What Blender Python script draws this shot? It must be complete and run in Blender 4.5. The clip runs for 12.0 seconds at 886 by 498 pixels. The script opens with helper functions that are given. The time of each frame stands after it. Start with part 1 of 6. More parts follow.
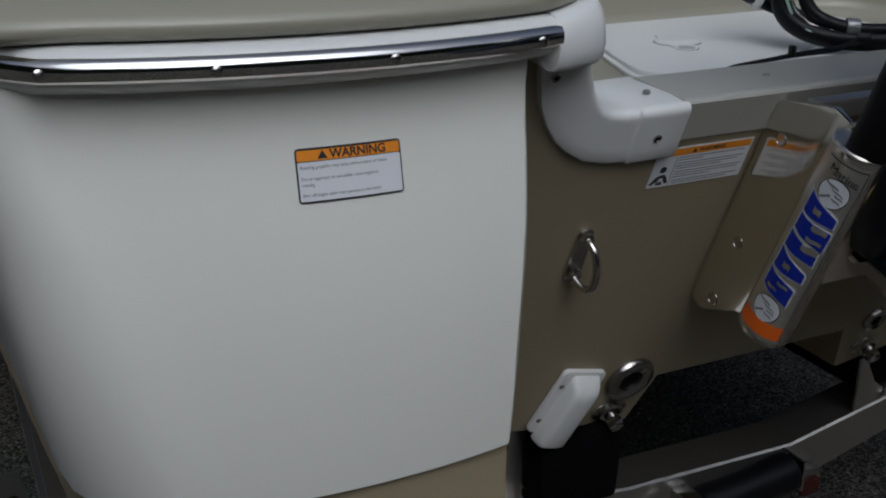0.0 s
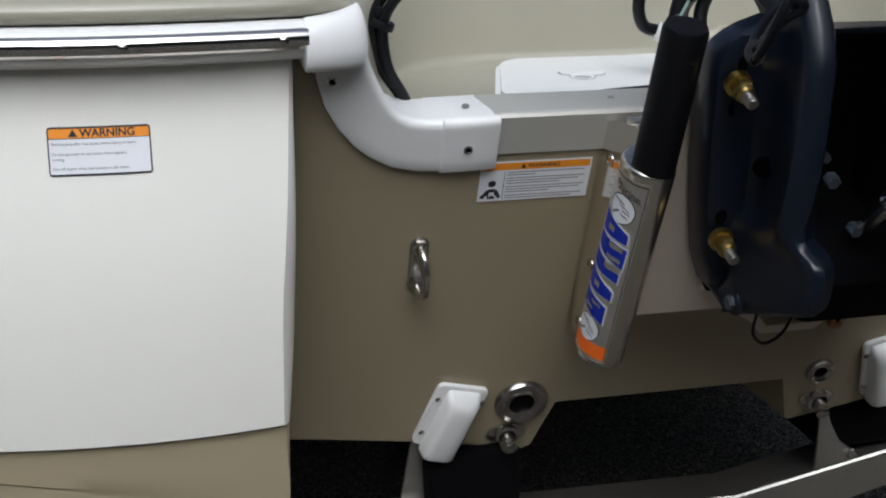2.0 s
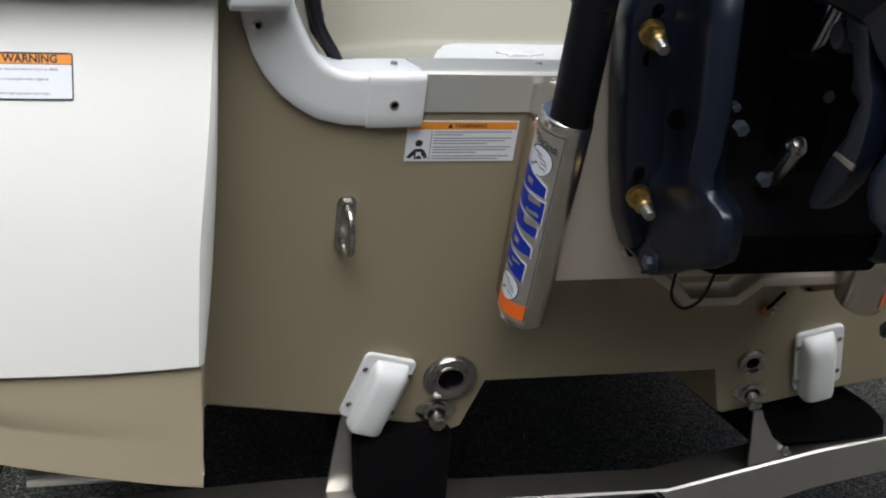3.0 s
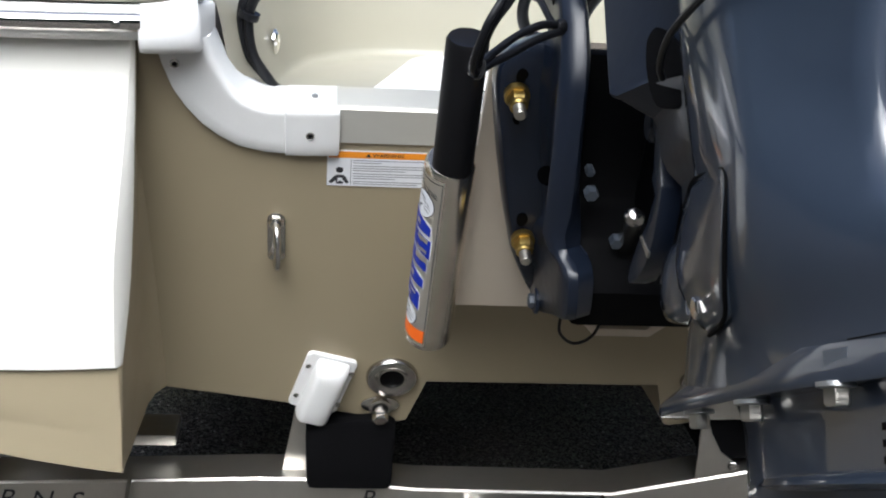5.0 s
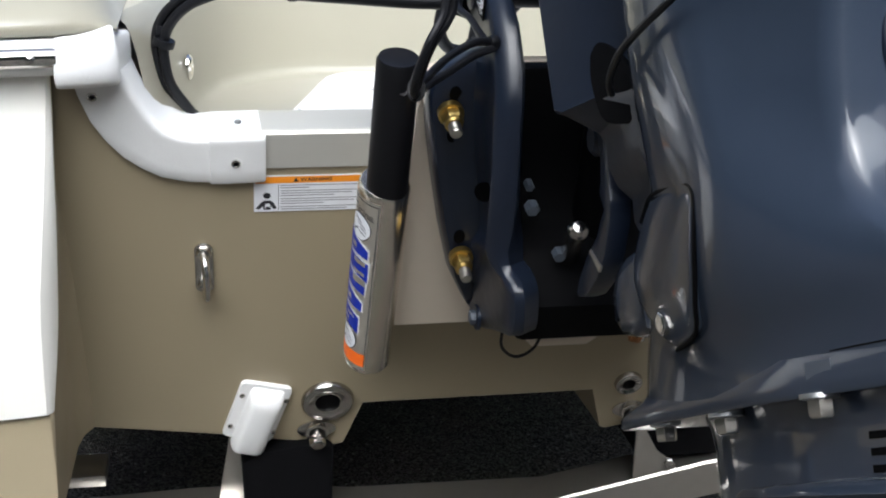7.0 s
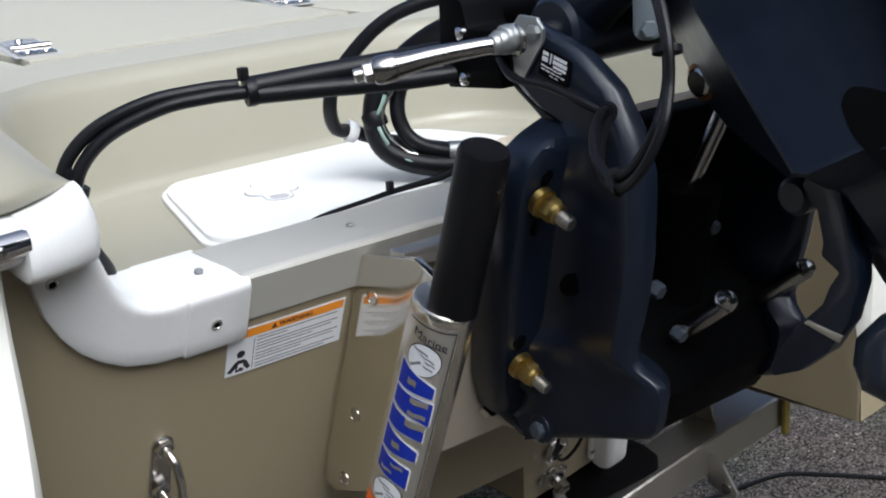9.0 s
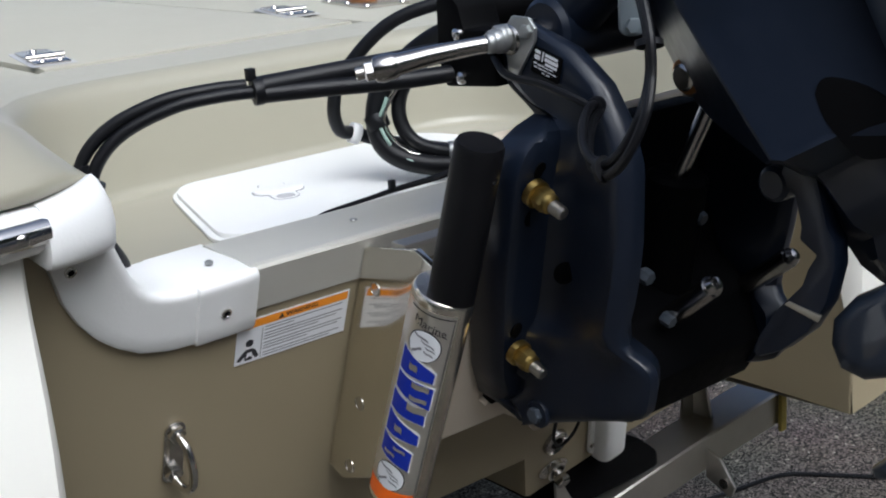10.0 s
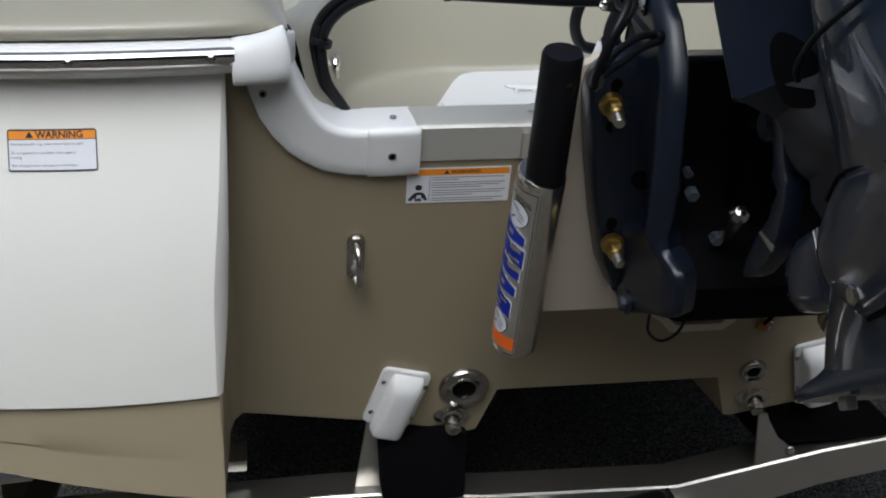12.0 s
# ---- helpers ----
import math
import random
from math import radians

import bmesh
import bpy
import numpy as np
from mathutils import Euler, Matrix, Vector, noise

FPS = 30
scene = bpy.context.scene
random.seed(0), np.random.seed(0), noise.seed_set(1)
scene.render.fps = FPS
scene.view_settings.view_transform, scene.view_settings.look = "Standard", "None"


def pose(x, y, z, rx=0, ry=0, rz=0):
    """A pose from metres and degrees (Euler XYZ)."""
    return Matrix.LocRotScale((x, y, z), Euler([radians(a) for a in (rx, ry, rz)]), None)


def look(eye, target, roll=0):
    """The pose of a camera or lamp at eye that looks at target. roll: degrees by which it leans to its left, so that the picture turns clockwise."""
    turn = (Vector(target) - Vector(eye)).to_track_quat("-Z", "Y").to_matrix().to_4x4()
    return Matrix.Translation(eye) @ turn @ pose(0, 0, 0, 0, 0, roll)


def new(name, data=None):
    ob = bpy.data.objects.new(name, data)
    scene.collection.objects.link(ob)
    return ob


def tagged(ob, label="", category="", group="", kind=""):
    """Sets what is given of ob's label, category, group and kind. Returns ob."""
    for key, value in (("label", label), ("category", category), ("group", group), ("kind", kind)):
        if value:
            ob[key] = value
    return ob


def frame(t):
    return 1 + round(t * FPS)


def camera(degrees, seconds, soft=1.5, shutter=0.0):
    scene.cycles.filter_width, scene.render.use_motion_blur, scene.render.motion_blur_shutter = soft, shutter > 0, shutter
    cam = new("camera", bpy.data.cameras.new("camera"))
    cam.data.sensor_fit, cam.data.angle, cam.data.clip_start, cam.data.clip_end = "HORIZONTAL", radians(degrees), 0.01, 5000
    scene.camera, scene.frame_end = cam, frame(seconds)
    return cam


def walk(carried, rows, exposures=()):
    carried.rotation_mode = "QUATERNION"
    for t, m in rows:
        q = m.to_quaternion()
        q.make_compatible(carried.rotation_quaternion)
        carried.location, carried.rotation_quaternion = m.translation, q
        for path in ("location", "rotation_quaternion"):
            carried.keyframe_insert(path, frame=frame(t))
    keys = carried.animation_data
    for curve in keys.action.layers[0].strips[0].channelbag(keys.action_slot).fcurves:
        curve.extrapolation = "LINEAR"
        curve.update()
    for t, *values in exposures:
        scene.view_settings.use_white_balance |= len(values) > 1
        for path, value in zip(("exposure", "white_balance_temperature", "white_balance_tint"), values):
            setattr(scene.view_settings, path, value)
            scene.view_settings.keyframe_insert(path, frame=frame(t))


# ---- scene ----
cam = camera(38.9, 12.0, soft=2.0)
PATH = [
    (0, (-1.169, -1.034, 1.315), (-0.283, 0.6, 0.576), 1.6),
    (0.5, (-0.99, -1.027, 1.283), (-0.116, 0.615, 0.548), 2.2),
    (1, (-0.796, -1.133, 1.297), (0.003, 0.593, 0.678), 2.3),
    (1.5, (-0.713, -1.319, 1.294), (-0.198, 0.503, 0.648), 2.3),
    (2, (-0.712, -1.316, 1.262), (-0.26, 0.531, 0.644), 0.3),
    (2.5, (-0.692, -1.271, 1.165), (-0.169, 0.596, 0.673), 0.1),
    (3, (-0.647, -1.381, 1.139), (-0.175, 0.496, 0.635), 2.3),
    (3.5, (-0.58, -1.53, 1.201), (-0.15, 0.343, 0.647), 0.7),
    (3.7, (-0.607, -1.575, 1.212), (-0.138, 0.288, 0.655), 0.4),
    (5.3, (-0.290, -1.463, 1.314), (-0.166, 0.420, 0.648), 3.5),
    (5.5, (-0.262, -1.459, 1.314), (-0.179, 0.424, 0.644), 3.3),
    (6, (-0.156, -1.498, 1.316), (-0.283, 0.383, 0.649), 3.3),
    (6.5, (-0.21, -1.511, 1.309), (-0.206, 0.385, 0.673), 3.6),
    (7, (-0.395, -1.451, 1.319), (-0.037, 0.409, 0.679), 1.5),
    (7.5, (-0.482, -1.366, 1.309), (-0.051, 0.477, 0.666), 1.0),
    (7.7, (-0.514, -1.303, 1.309), (-0.039, 0.540, 0.698), -1.1),
    (9.3, (-0.907, -0.958, 1.336), (0.348, 0.478, 0.734), -3.6),
    (9.5, (-0.921, -0.963, 1.336), (0.346, 0.466, 0.742), -3.8),
    (10, (-0.886, -1.024, 1.325), (0.29, 0.487, 0.744), -4.2),
    (10.5, (-0.786, -1.144, 1.317), (0.103, 0.548, 0.729), -1.5),
    (11, (-0.755, -1.249, 1.323), (-0.21, 0.59, 0.755), -3.1),
    (11.5, (-0.687, -1.406, 1.304), (-0.409, 0.494, 0.745), 0.9),
    (12, (-0.528, -1.498, 1.313), (-0.243, 0.38, 0.686), 0.5),
]
STOPS = ((0.0, -1.20), (0.5, -0.80), (1.5, -0.10), (2.0, -0.14), (2.5, 0.02), (3.0, 0.22), (3.5, 0.55), (5.5, 1.00), (6.5, 0.73), (7.5, 1.03), (9.5, 0.33), (10.0, 0.30), (10.5, 0.24), (11.0, 0.02), (11.5, -0.34), (12.0, -0.16))
KELVIN = {0.0: 5320, 0.5: 5370, 1.5: 5430, 2.0: 5450, 5.5: 5500, 6.5: 5480, 7.5: 5500, 9.5: 5420, 10.0: 5420, 10.5: 5400, 11.0: 5400, 11.5: 5420, 12.0: 5430}
EXPOSURES = [(t, stops, KELVIN.get(t, 5500), 4) for t, stops in STOPS]
walk(cam, [(t, look(eye, target, roll)) for t, eye, target, roll in PATH], EXPOSURES)

# ---- light ----
SUN_ELEVATION, SUN_AZIMUTH = radians(52), radians(190)
world = bpy.data.worlds.new("sky")
scene.world = world
world.use_nodes = True
wn = world.node_tree
sky = wn.nodes.new("ShaderNodeTexSky")
sky.sky_type, sky.sun_disc = "NISHITA", False
sky.sun_elevation, sky.sun_rotation = SUN_ELEVATION, SUN_AZIMUTH
sky.dust_density, sky.air_density, sky.ozone_density = 8.0, 0.4, 0.0
wn.links.new(sky.outputs[0], wn.nodes["Background"].inputs[0])
wn.nodes["Background"].inputs[1].default_value = 0.14
sun = new("sun", bpy.data.lights.new("sun", "SUN"))
sun.data.energy, sun.data.angle, sun.data.color = 1.3, radians(62.0), (1.0, 0.95, 0.88)
sun_from = Vector((math.sin(SUN_AZIMUTH) * math.cos(SUN_ELEVATION), math.cos(SUN_AZIMUTH) * math.cos(SUN_ELEVATION), math.sin(SUN_ELEVATION)))
sun.matrix_basis = look(sun_from * 20, (0, 0, 0))


# ---- materials ----
def material(name, color, rough=0.5, metal=0.0, coat=0.0, vary=0.08, scale=30.0, bump=0.0, bump_scale=200.0, spots=0.0, spot_color=(0.1, 0.08, 0.06), spec=0.5, clear=0.06):
    m = bpy.data.materials.new(name)
    m.use_nodes = True
    n, l = m.node_tree.nodes, m.node_tree.links
    b = n["Principled BSDF"]
    co = n.new("ShaderNodeTexCoord")
    big, fine = n.new("ShaderNodeTexNoise"), n.new("ShaderNodeTexNoise")
    big.inputs["Scale"].default_value, fine.inputs["Scale"].default_value = scale * 0.12, scale
    big.inputs["Detail"].default_value, fine.inputs["Detail"].default_value = 4, 6
    for k in (big, fine):
        l.new(co.outputs["Object"], k.inputs["Vector"])
    add = n.new("ShaderNodeMath")
    add.operation = "ADD"
    l.new(big.outputs["Fac"], add.inputs[0]), l.new(fine.outputs["Fac"], add.inputs[1])
    r = n.new("ShaderNodeMapRange")
    r.inputs["From Min"].default_value, r.inputs["From Max"].default_value = 0.6, 1.4
    r.inputs["To Min"].default_value, r.inputs["To Max"].default_value = 1 - vary, 1 + vary
    l.new(add.outputs[0], r.inputs["Value"])
    mul = n.new("ShaderNodeVectorMath")
    mul.operation = "SCALE"
    mul.inputs[0].default_value = color
    l.new(r.outputs[0], mul.inputs["Scale"])
    out = mul.outputs[0]
    if spots:
        sp = n.new("ShaderNodeTexNoise")
        sp.inputs["Scale"].default_value, sp.inputs["Detail"].default_value = scale * 0.6, 8
        l.new(co.outputs["Object"], sp.inputs["Vector"])
        sr = n.new("ShaderNodeMapRange")
        sr.inputs["From Min"].default_value, sr.inputs["From Max"].default_value = 0.60, 0.75
        sr.inputs["To Max"].default_value = spots
        l.new(sp.outputs["Fac"], sr.inputs["Value"])
        mix = n.new("ShaderNodeMix")
        mix.data_type = "RGBA"
        l.new(sr.outputs[0], mix.inputs["Factor"]), l.new(out, mix.inputs["A"])
        mix.inputs["B"].default_value = (*spot_color, 1)
        out = mix.outputs["Result"]
    l.new(out, b.inputs["Base Color"])
    rr = n.new("ShaderNodeMapRange")
    rr.inputs["To Min"].default_value, rr.inputs["To Max"].default_value = max(0.02, rough * 0.8), min(1, rough * 1.25)
    l.new(fine.outputs["Fac"], rr.inputs["Value"]), l.new(rr.outputs[0], b.inputs["Roughness"])
    b.inputs["Metallic"].default_value, b.inputs["Coat Weight"].default_value = metal, coat
    b.inputs["Coat Roughness"].default_value, b.inputs["Specular IOR Level"].default_value = clear, spec
    if bump:
        bt = n.new("ShaderNodeTexNoise")
        bt.inputs["Scale"].default_value, bt.inputs["Detail"].default_value = bump_scale, 3
        l.new(co.outputs["Object"], bt.inputs["Vector"])
        bn = n.new("ShaderNodeBump")
        bn.inputs["Strength"].default_value, bn.inputs["Distance"].default_value = bump, 0.002
        l.new(bt.outputs["Fac"], bn.inputs["Height"]), l.new(bn.outputs[0], b.inputs["Normal"])
    return m


TAN = material("tan_gelcoat", (0.310, 0.262, 0.172), 0.42, coat=0.04, vary=0.02, scale=14, bump=0.008, bump_scale=9, spots=0.0, spot_color=(0.22, 0.187, 0.13))
BEIGE = material("beige_gelcoat", (0.335, 0.318, 0.250), 0.30, coat=0.15, vary=0.02, scale=12, bump=0.012, bump_scale=12)
WHITE = material("white_gelcoat", (0.84, 0.825, 0.765), 0.3, coat=0.3, vary=0.012, scale=10, bump=0.015, bump_scale=6)
PLASTIC = material("white_plastic", (0.78, 0.78, 0.77), 0.35, vary=0.02, scale=40, bump=0.08, bump_scale=300)
LID = material("white_hatch", (0.82, 0.82, 0.80), 0.4, vary=0.015, scale=30, bump=0.1, bump_scale=250)
CHROME = material("chrome", (0.84, 0.82, 0.79), 0.11, metal=1.0, vary=0.02, scale=60)
# grey that paints the shade of shallow recesses
SHADE_WHITE = material("recess_shade_grey", (0.45, 0.45, 0.46), 0.5, vary=0.03)
STEEL = material("stainless_steel", (0.62, 0.60, 0.57), 0.2, metal=1.0, vary=0.06, scale=90, bump=0.05)
ALUMINIUM = material("brushed_aluminium", (0.56, 0.54, 0.50), 0.33, metal=0.95, vary=0.05, scale=70, bump=0.05, bump_scale=400, spots=0.12, spot_color=(0.38, 0.36, 0.33))
ANODISED = material("champagne_anodised", (0.83, 0.80, 0.73), 0.13, metal=1.0, vary=0.03, scale=25, spots=0.08, spot_color=(0.4, 0.36, 0.3))
SATIN = material("satin_champagne_sheet", (0.64, 0.565, 0.465), 0.38, metal=0.15, vary=0.03, scale=30)
POLISHED = material("polished_cylinder", (0.86, 0.80, 0.70), 0.24, metal=1.0, vary=0.04, scale=40, bump=0.04, bump_scale=60, spots=0.1, spot_color=(0.5, 0.48, 0.45))
WRAP = material("silver_film", (0.83, 0.80, 0.74), 0.3, metal=0.9, vary=0.03, scale=30)
DECK = material("tan_deck", (0.43, 0.415, 0.34), 0.45, vary=0.03, scale=40, bump=0.2, bump_scale=400)
TRIM = material("grey_aluminium_trim", (0.50, 0.49, 0.445), 0.4, metal=0.25, vary=0.03, scale=60)
NAVY = material("navy_paint", (0.0065, 0.0102, 0.0205), 0.34, metal=0.0, coat=0.10, spec=0.40, vary=0.12, scale=60, bump=0.08, bump_scale=90)
GREYBLUE = material("grey_blue_paint", (0.025, 0.034, 0.053), 0.34, metal=0.0, coat=0.95, vary=0.05, scale=30, bump=0.02, bump_scale=12, spec=0.15, clear=0.05)
GREY_PAINT = material("grey_paint", (0.055, 0.065, 0.082), 0.35, vary=0.05, scale=60)
BLACK = material("black_rubber", (0.0045, 0.0048, 0.0065), 0.42, vary=0.2, scale=80, bump=0.1, spec=0.28)
# for black parts, and as painted shade in holes, slots and the bracket cavity
MATT_BLACK = material("matt_black_and_hollows", (0.0018, 0.0018, 0.0022), 0.6, vary=0.2, scale=60, spec=0.06)
BLACKROD = material("black_anodised", (0.0042, 0.0042, 0.0052), 0.42, vary=0.15, scale=60, spec=0.2)
CARPET = material("black_carpet", (0.0022, 0.0022, 0.0028), 0.95, vary=0.4, scale=300, bump=0.8, bump_scale=900, spots=0.2, spot_color=(0.008, 0.008, 0.010), spec=0.1)
BRASS = material("gold_plated_nut", (0.55, 0.40, 0.13), 0.32, metal=1.0, vary=0.15, scale=150, spots=0.4, spot_color=(0.25, 0.17, 0.06))
ZINC = material("zinc_thread", (0.60, 0.57, 0.52), 0.3, metal=1.0, vary=0.1, scale=200)
DULL_ZINC = material("dull_zinc", (0.36, 0.37, 0.37), 0.42, metal=0.85, vary=0.1, scale=150)
SMOOTH_STEEL = material("satin_steel", (0.46, 0.44, 0.42), 0.20, metal=1.0, vary=0.05, scale=80)
ORANGE = material("orange_print", (0.85, 0.30, 0.015), 0.4, vary=0.03)
ORANGE_HOT = material("bright_orange_print", (0.90, 0.16, 0.01), 0.35, vary=0.03)
PAPER = material("white_vinyl", (0.78, 0.79, 0.82), 0.35, vary=0.02)
INK = material("black_print", (0.02, 0.02, 0.025), 0.5, vary=0.1)
GREY_INK = material("grey_print", (0.22, 0.22, 0.24), 0.5, vary=0.1)
BLUE = material("blue_print", (0.012, 0.03, 0.36), 0.35, vary=0.05)
RED = material("red_lens", (0.055, 0.006, 0.005), 0.15, vary=0.1, coat=0.5)
COPPER = material("orange_copper", (0.34, 0.16, 0.06), 0.35, metal=0.6, vary=0.2)
WIRE_GREEN = material("pale_green_wire", (0.30, 0.42, 0.36), 0.4, vary=0.1, scale=200)
PALE_GREY = material("pale_grey_plastic", (0.13, 0.155, 0.175), 0.45, vary=0.04, scale=60)
YELLOW = material("yellow_strap", (0.36, 0.28, 0.06), 0.6, vary=0.2, scale=200)


def asphalt():
    m = bpy.data.materials.new("asphalt")
    m.use_nodes = True
    n, l = m.node_tree.nodes, m.node_tree.links
    b = n["Principled BSDF"]
    co = n.new("ShaderNodeTexCoord")
    v = n.new("ShaderNodeTexVoronoi")
    v.inputs["Scale"].default_value = 240
    l.new(co.outputs["Object"], v.inputs["Vector"])
    big = n.new("ShaderNodeTexNoise")
    big.inputs["Scale"].default_value, big.inputs["Detail"].default_value = 2.5, 6
    l.new(co.outputs["Object"], big.inputs["Vector"])
    ramp = n.new("ShaderNodeValToRGB")
    ramp.color_ramp.elements[0].color, ramp.color_ramp.elements[1].color = (0.012, 0.0105, 0.0085, 1), (0.27, 0.245, 0.205, 1)
    ramp.color_ramp.elements[0].position, ramp.color_ramp.elements[1].position = 0.25, 0.95
    sep = n.new("ShaderNodeSeparateColor")
    l.new(v.outputs["Color"], sep.inputs[0]), l.new(sep.outputs[0], ramp.inputs[0])
    mix = n.new("ShaderNodeMix")
    mix.data_type, mix.blend_type = "RGBA", "MULTIPLY"
    mix.inputs["Factor"].default_value = 0.5
    l.new(ramp.outputs[0], mix.inputs["A"]), l.new(big.outputs["Color"], mix.inputs["B"])
    l.new(mix.outputs["Result"], b.inputs["Base Color"])
    b.inputs["Roughness"].default_value = 0.9
    bn = n.new("ShaderNodeBump")
    bn.inputs["Strength"].default_value, bn.inputs["Distance"].default_value = 1.0, 0.006
    l.new(v.outputs["Distance"], bn.inputs["Height"]), l.new(bn.outputs[0], b.inputs["Normal"])
    return m


ASPHALT = asphalt()


def stone_material():
    m = material("asphalt_stone", (0.30, 0.28, 0.25), 0.85, vary=0.2, scale=200)
    n, l = m.node_tree.nodes, m.node_tree.links
    geo, ramp = n.new("ShaderNodeNewGeometry"), n.new("ShaderNodeValToRGB")
    ramp.color_ramp.elements[0].color, ramp.color_ramp.elements[1].color = (0.02, 0.018, 0.016, 1), (0.40, 0.37, 0.32, 1)
    l.new(geo.outputs["Random Per Island"], ramp.inputs[0]), l.new(ramp.outputs[0], n["Principled BSDF"].inputs["Base Color"])
    return m


STONE = stone_material()


# ---- building helpers ----
def mesh_from(name, bm, mat, smooth=35):
    bmesh.ops.recalc_face_normals(bm, faces=bm.faces)
    me = bpy.data.meshes.new(name)
    bm.to_mesh(me)
    bm.free()
    me.materials.append(mat)
    if smooth:
        me.polygons.foreach_set("use_smooth", [True] * len(me.polygons))
        me.set_sharp_from_angle(angle=radians(smooth))
    return me


def part(name, bm, mat, parent, label="", smooth=35):
    ob = new(name, mesh_from(name, bm, mat, smooth))
    ob.parent = parent
    return tagged(ob, label)


def bevel(bm, width, segments=2, angle=30, verts=None):
    edges = [e for e in bm.edges if len(e.link_faces) == 2 and e.calc_face_angle(0) > radians(angle)]
    bmesh.ops.bevel(bm, geom=edges, offset=width, segments=segments, profile=0.6, affect="EDGES", clamp_overlap=True)
    return bm


def box(lo, hi, width=0.0, segments=2, m=None, bm=None):
    b = bmesh.new()
    c = [(a + d) / 2 for a, d in zip(lo, hi)]
    bmesh.ops.create_cube(b, size=1, matrix=Matrix.Translation(c) @ Matrix.Diagonal([d - a for a, d in zip(lo, hi)] + [1]))
    if width:
        bevel(b, width, segments)
    if m is not None:
        bmesh.ops.transform(b, matrix=m, verts=b.verts)
    return merge(bm, b)


def merge(bm, b):
    if bm is None:
        return b
    me = bpy.data.meshes.new("joined")
    b.to_mesh(me)
    b.free()
    bm.from_mesh(me)
    bpy.data.meshes.remove(me)
    return bm


def prism(points, m, lo, hi, width=0.0, segments=2, bm=None):
    """A polygon of (u, v), drawn out along w from lo to hi; m turns (u, v, w) into the world."""
    b = bmesh.new()
    n = len(points)
    low = [b.verts.new((u, v, lo)) for u, v in points]
    top = [b.verts.new((u, v, hi)) for u, v in points]
    b.faces.new(low), b.faces.new(top)
    for i in range(n):
        b.faces.new((low[i], low[(i + 1) % n], top[(i + 1) % n], top[i]))
    bmesh.ops.recalc_face_normals(b, faces=b.faces)
    if width:
        bevel(b, width, segments, 25)
    bmesh.ops.transform(b, matrix=m, verts=b.verts)
    return merge(bm, b)


def loft(rows, closed=True, caps=True, bm=None):
    b = bmesh.new()
    vs = [[b.verts.new(p) for p in row] for row in rows]
    n = len(rows[0])
    for r, s in zip(vs, vs[1:]):
        for i in range(n if closed else n - 1):
            b.faces.new((r[i], r[(i + 1) % n], s[(i + 1) % n], s[i]))
    if caps and closed:
        b.faces.new(vs[0]), b.faces.new(vs[-1])
    return merge(bm, b)


def lathe(profile, m, steps=24, bm=None):
    """Turns (radius, height) round the local z axis."""
    rows = [[m @ Vector((r * math.cos(2 * math.pi * i / steps), r * math.sin(2 * math.pi * i / steps), h)) for i in range(steps)] for r, h in profile]
    return loft(rows, True, True, bm)


def along(a, b):
    """A frame at a whose z axis points to b."""
    a, b = Vector(a), Vector(b)
    return Matrix.Translation(a) @ (b - a).to_track_quat("Z", "Y").to_matrix().to_4x4()


def rod(a, b, r, steps=20, chamfer=0.0, bm=None, r2=None):
    h = (Vector(b) - Vector(a)).length
    e = r if r2 is None else r2
    prof = [(r, 0), (e, h)] if not chamfer else [(r - chamfer, 0), (r, chamfer), (e, h - chamfer), (e - chamfer, h)]
    return lathe(prof, along(a, b), steps, bm)


def smooth_path(points, per=6):
    pts = [Vector(p) for p in points]
    pts = [2 * pts[0] - pts[1]] + pts + [2 * pts[-1] - pts[-2]]
    out = []
    for a, b, c, d in zip(pts, pts[1:], pts[2:], pts[3:]):
        for i in range(per):
            t = i / per
            out.append(0.5 * (2 * b + (c - a) * t + (2 * a - 5 * b + 4 * c - d) * t * t + (3 * b - a - 3 * c + d) * t**3))
    return out + [pts[-2]]


def tube(points, r, steps=10, per=6, bm=None, radii=None):
    pts = smooth_path(points, per)
    side = None
    rows = []
    for i, p in enumerate(pts):
        d = (pts[min(i + 1, len(pts) - 1)] - pts[max(i - 1, 0)]).normalized()
        if side is None:
            side = d.orthogonal().normalized()
        side = (side - d * side.dot(d)).normalized()
        up = d.cross(side)
        rr = r if radii is None else radii(i / (len(pts) - 1))
        rows.append([p + side * (rr * math.cos(2 * math.pi * k / steps)) + up * (rr * math.sin(2 * math.pi * k / steps)) for k in range(steps)])
    return loft(rows, True, True, bm)


def thing(name, at, label, category, group=""):
    ob = new(name)
    ob.empty_display_size = 0.05
    return tagged(ob, label, category, group)


def hexagon(r, h, m, bm=None):
    return lathe([(r * 0.9, 0), (r, h * 0.12), (r, h * 0.85), (r * 0.85, h)], m, 6, bm)


def words(text, size, m, mat, parent, name="lettering", align="LEFT", squash=1.0, label="", bold=0.0):
    cu = bpy.data.curves.new(name, "FONT")
    cu.body, cu.size, cu.align_x, cu.align_y = text, size, align, "CENTER"
    cu.offset = bold
    ob = bpy.data.objects.new(name, cu)
    scene.collection.objects.link(ob)
    bpy.context.view_layer.update()
    me = bpy.data.meshes.new_from_object(ob.evaluated_get(bpy.context.evaluated_depsgraph_get()))
    bpy.data.objects.remove(ob)
    me.transform(m @ Matrix.Diagonal((squash, 1, 1, 1)))
    me.materials.clear()
    me.materials.append(mat)
    made = new(name, me)
    made.parent = parent
    return tagged(made, label)


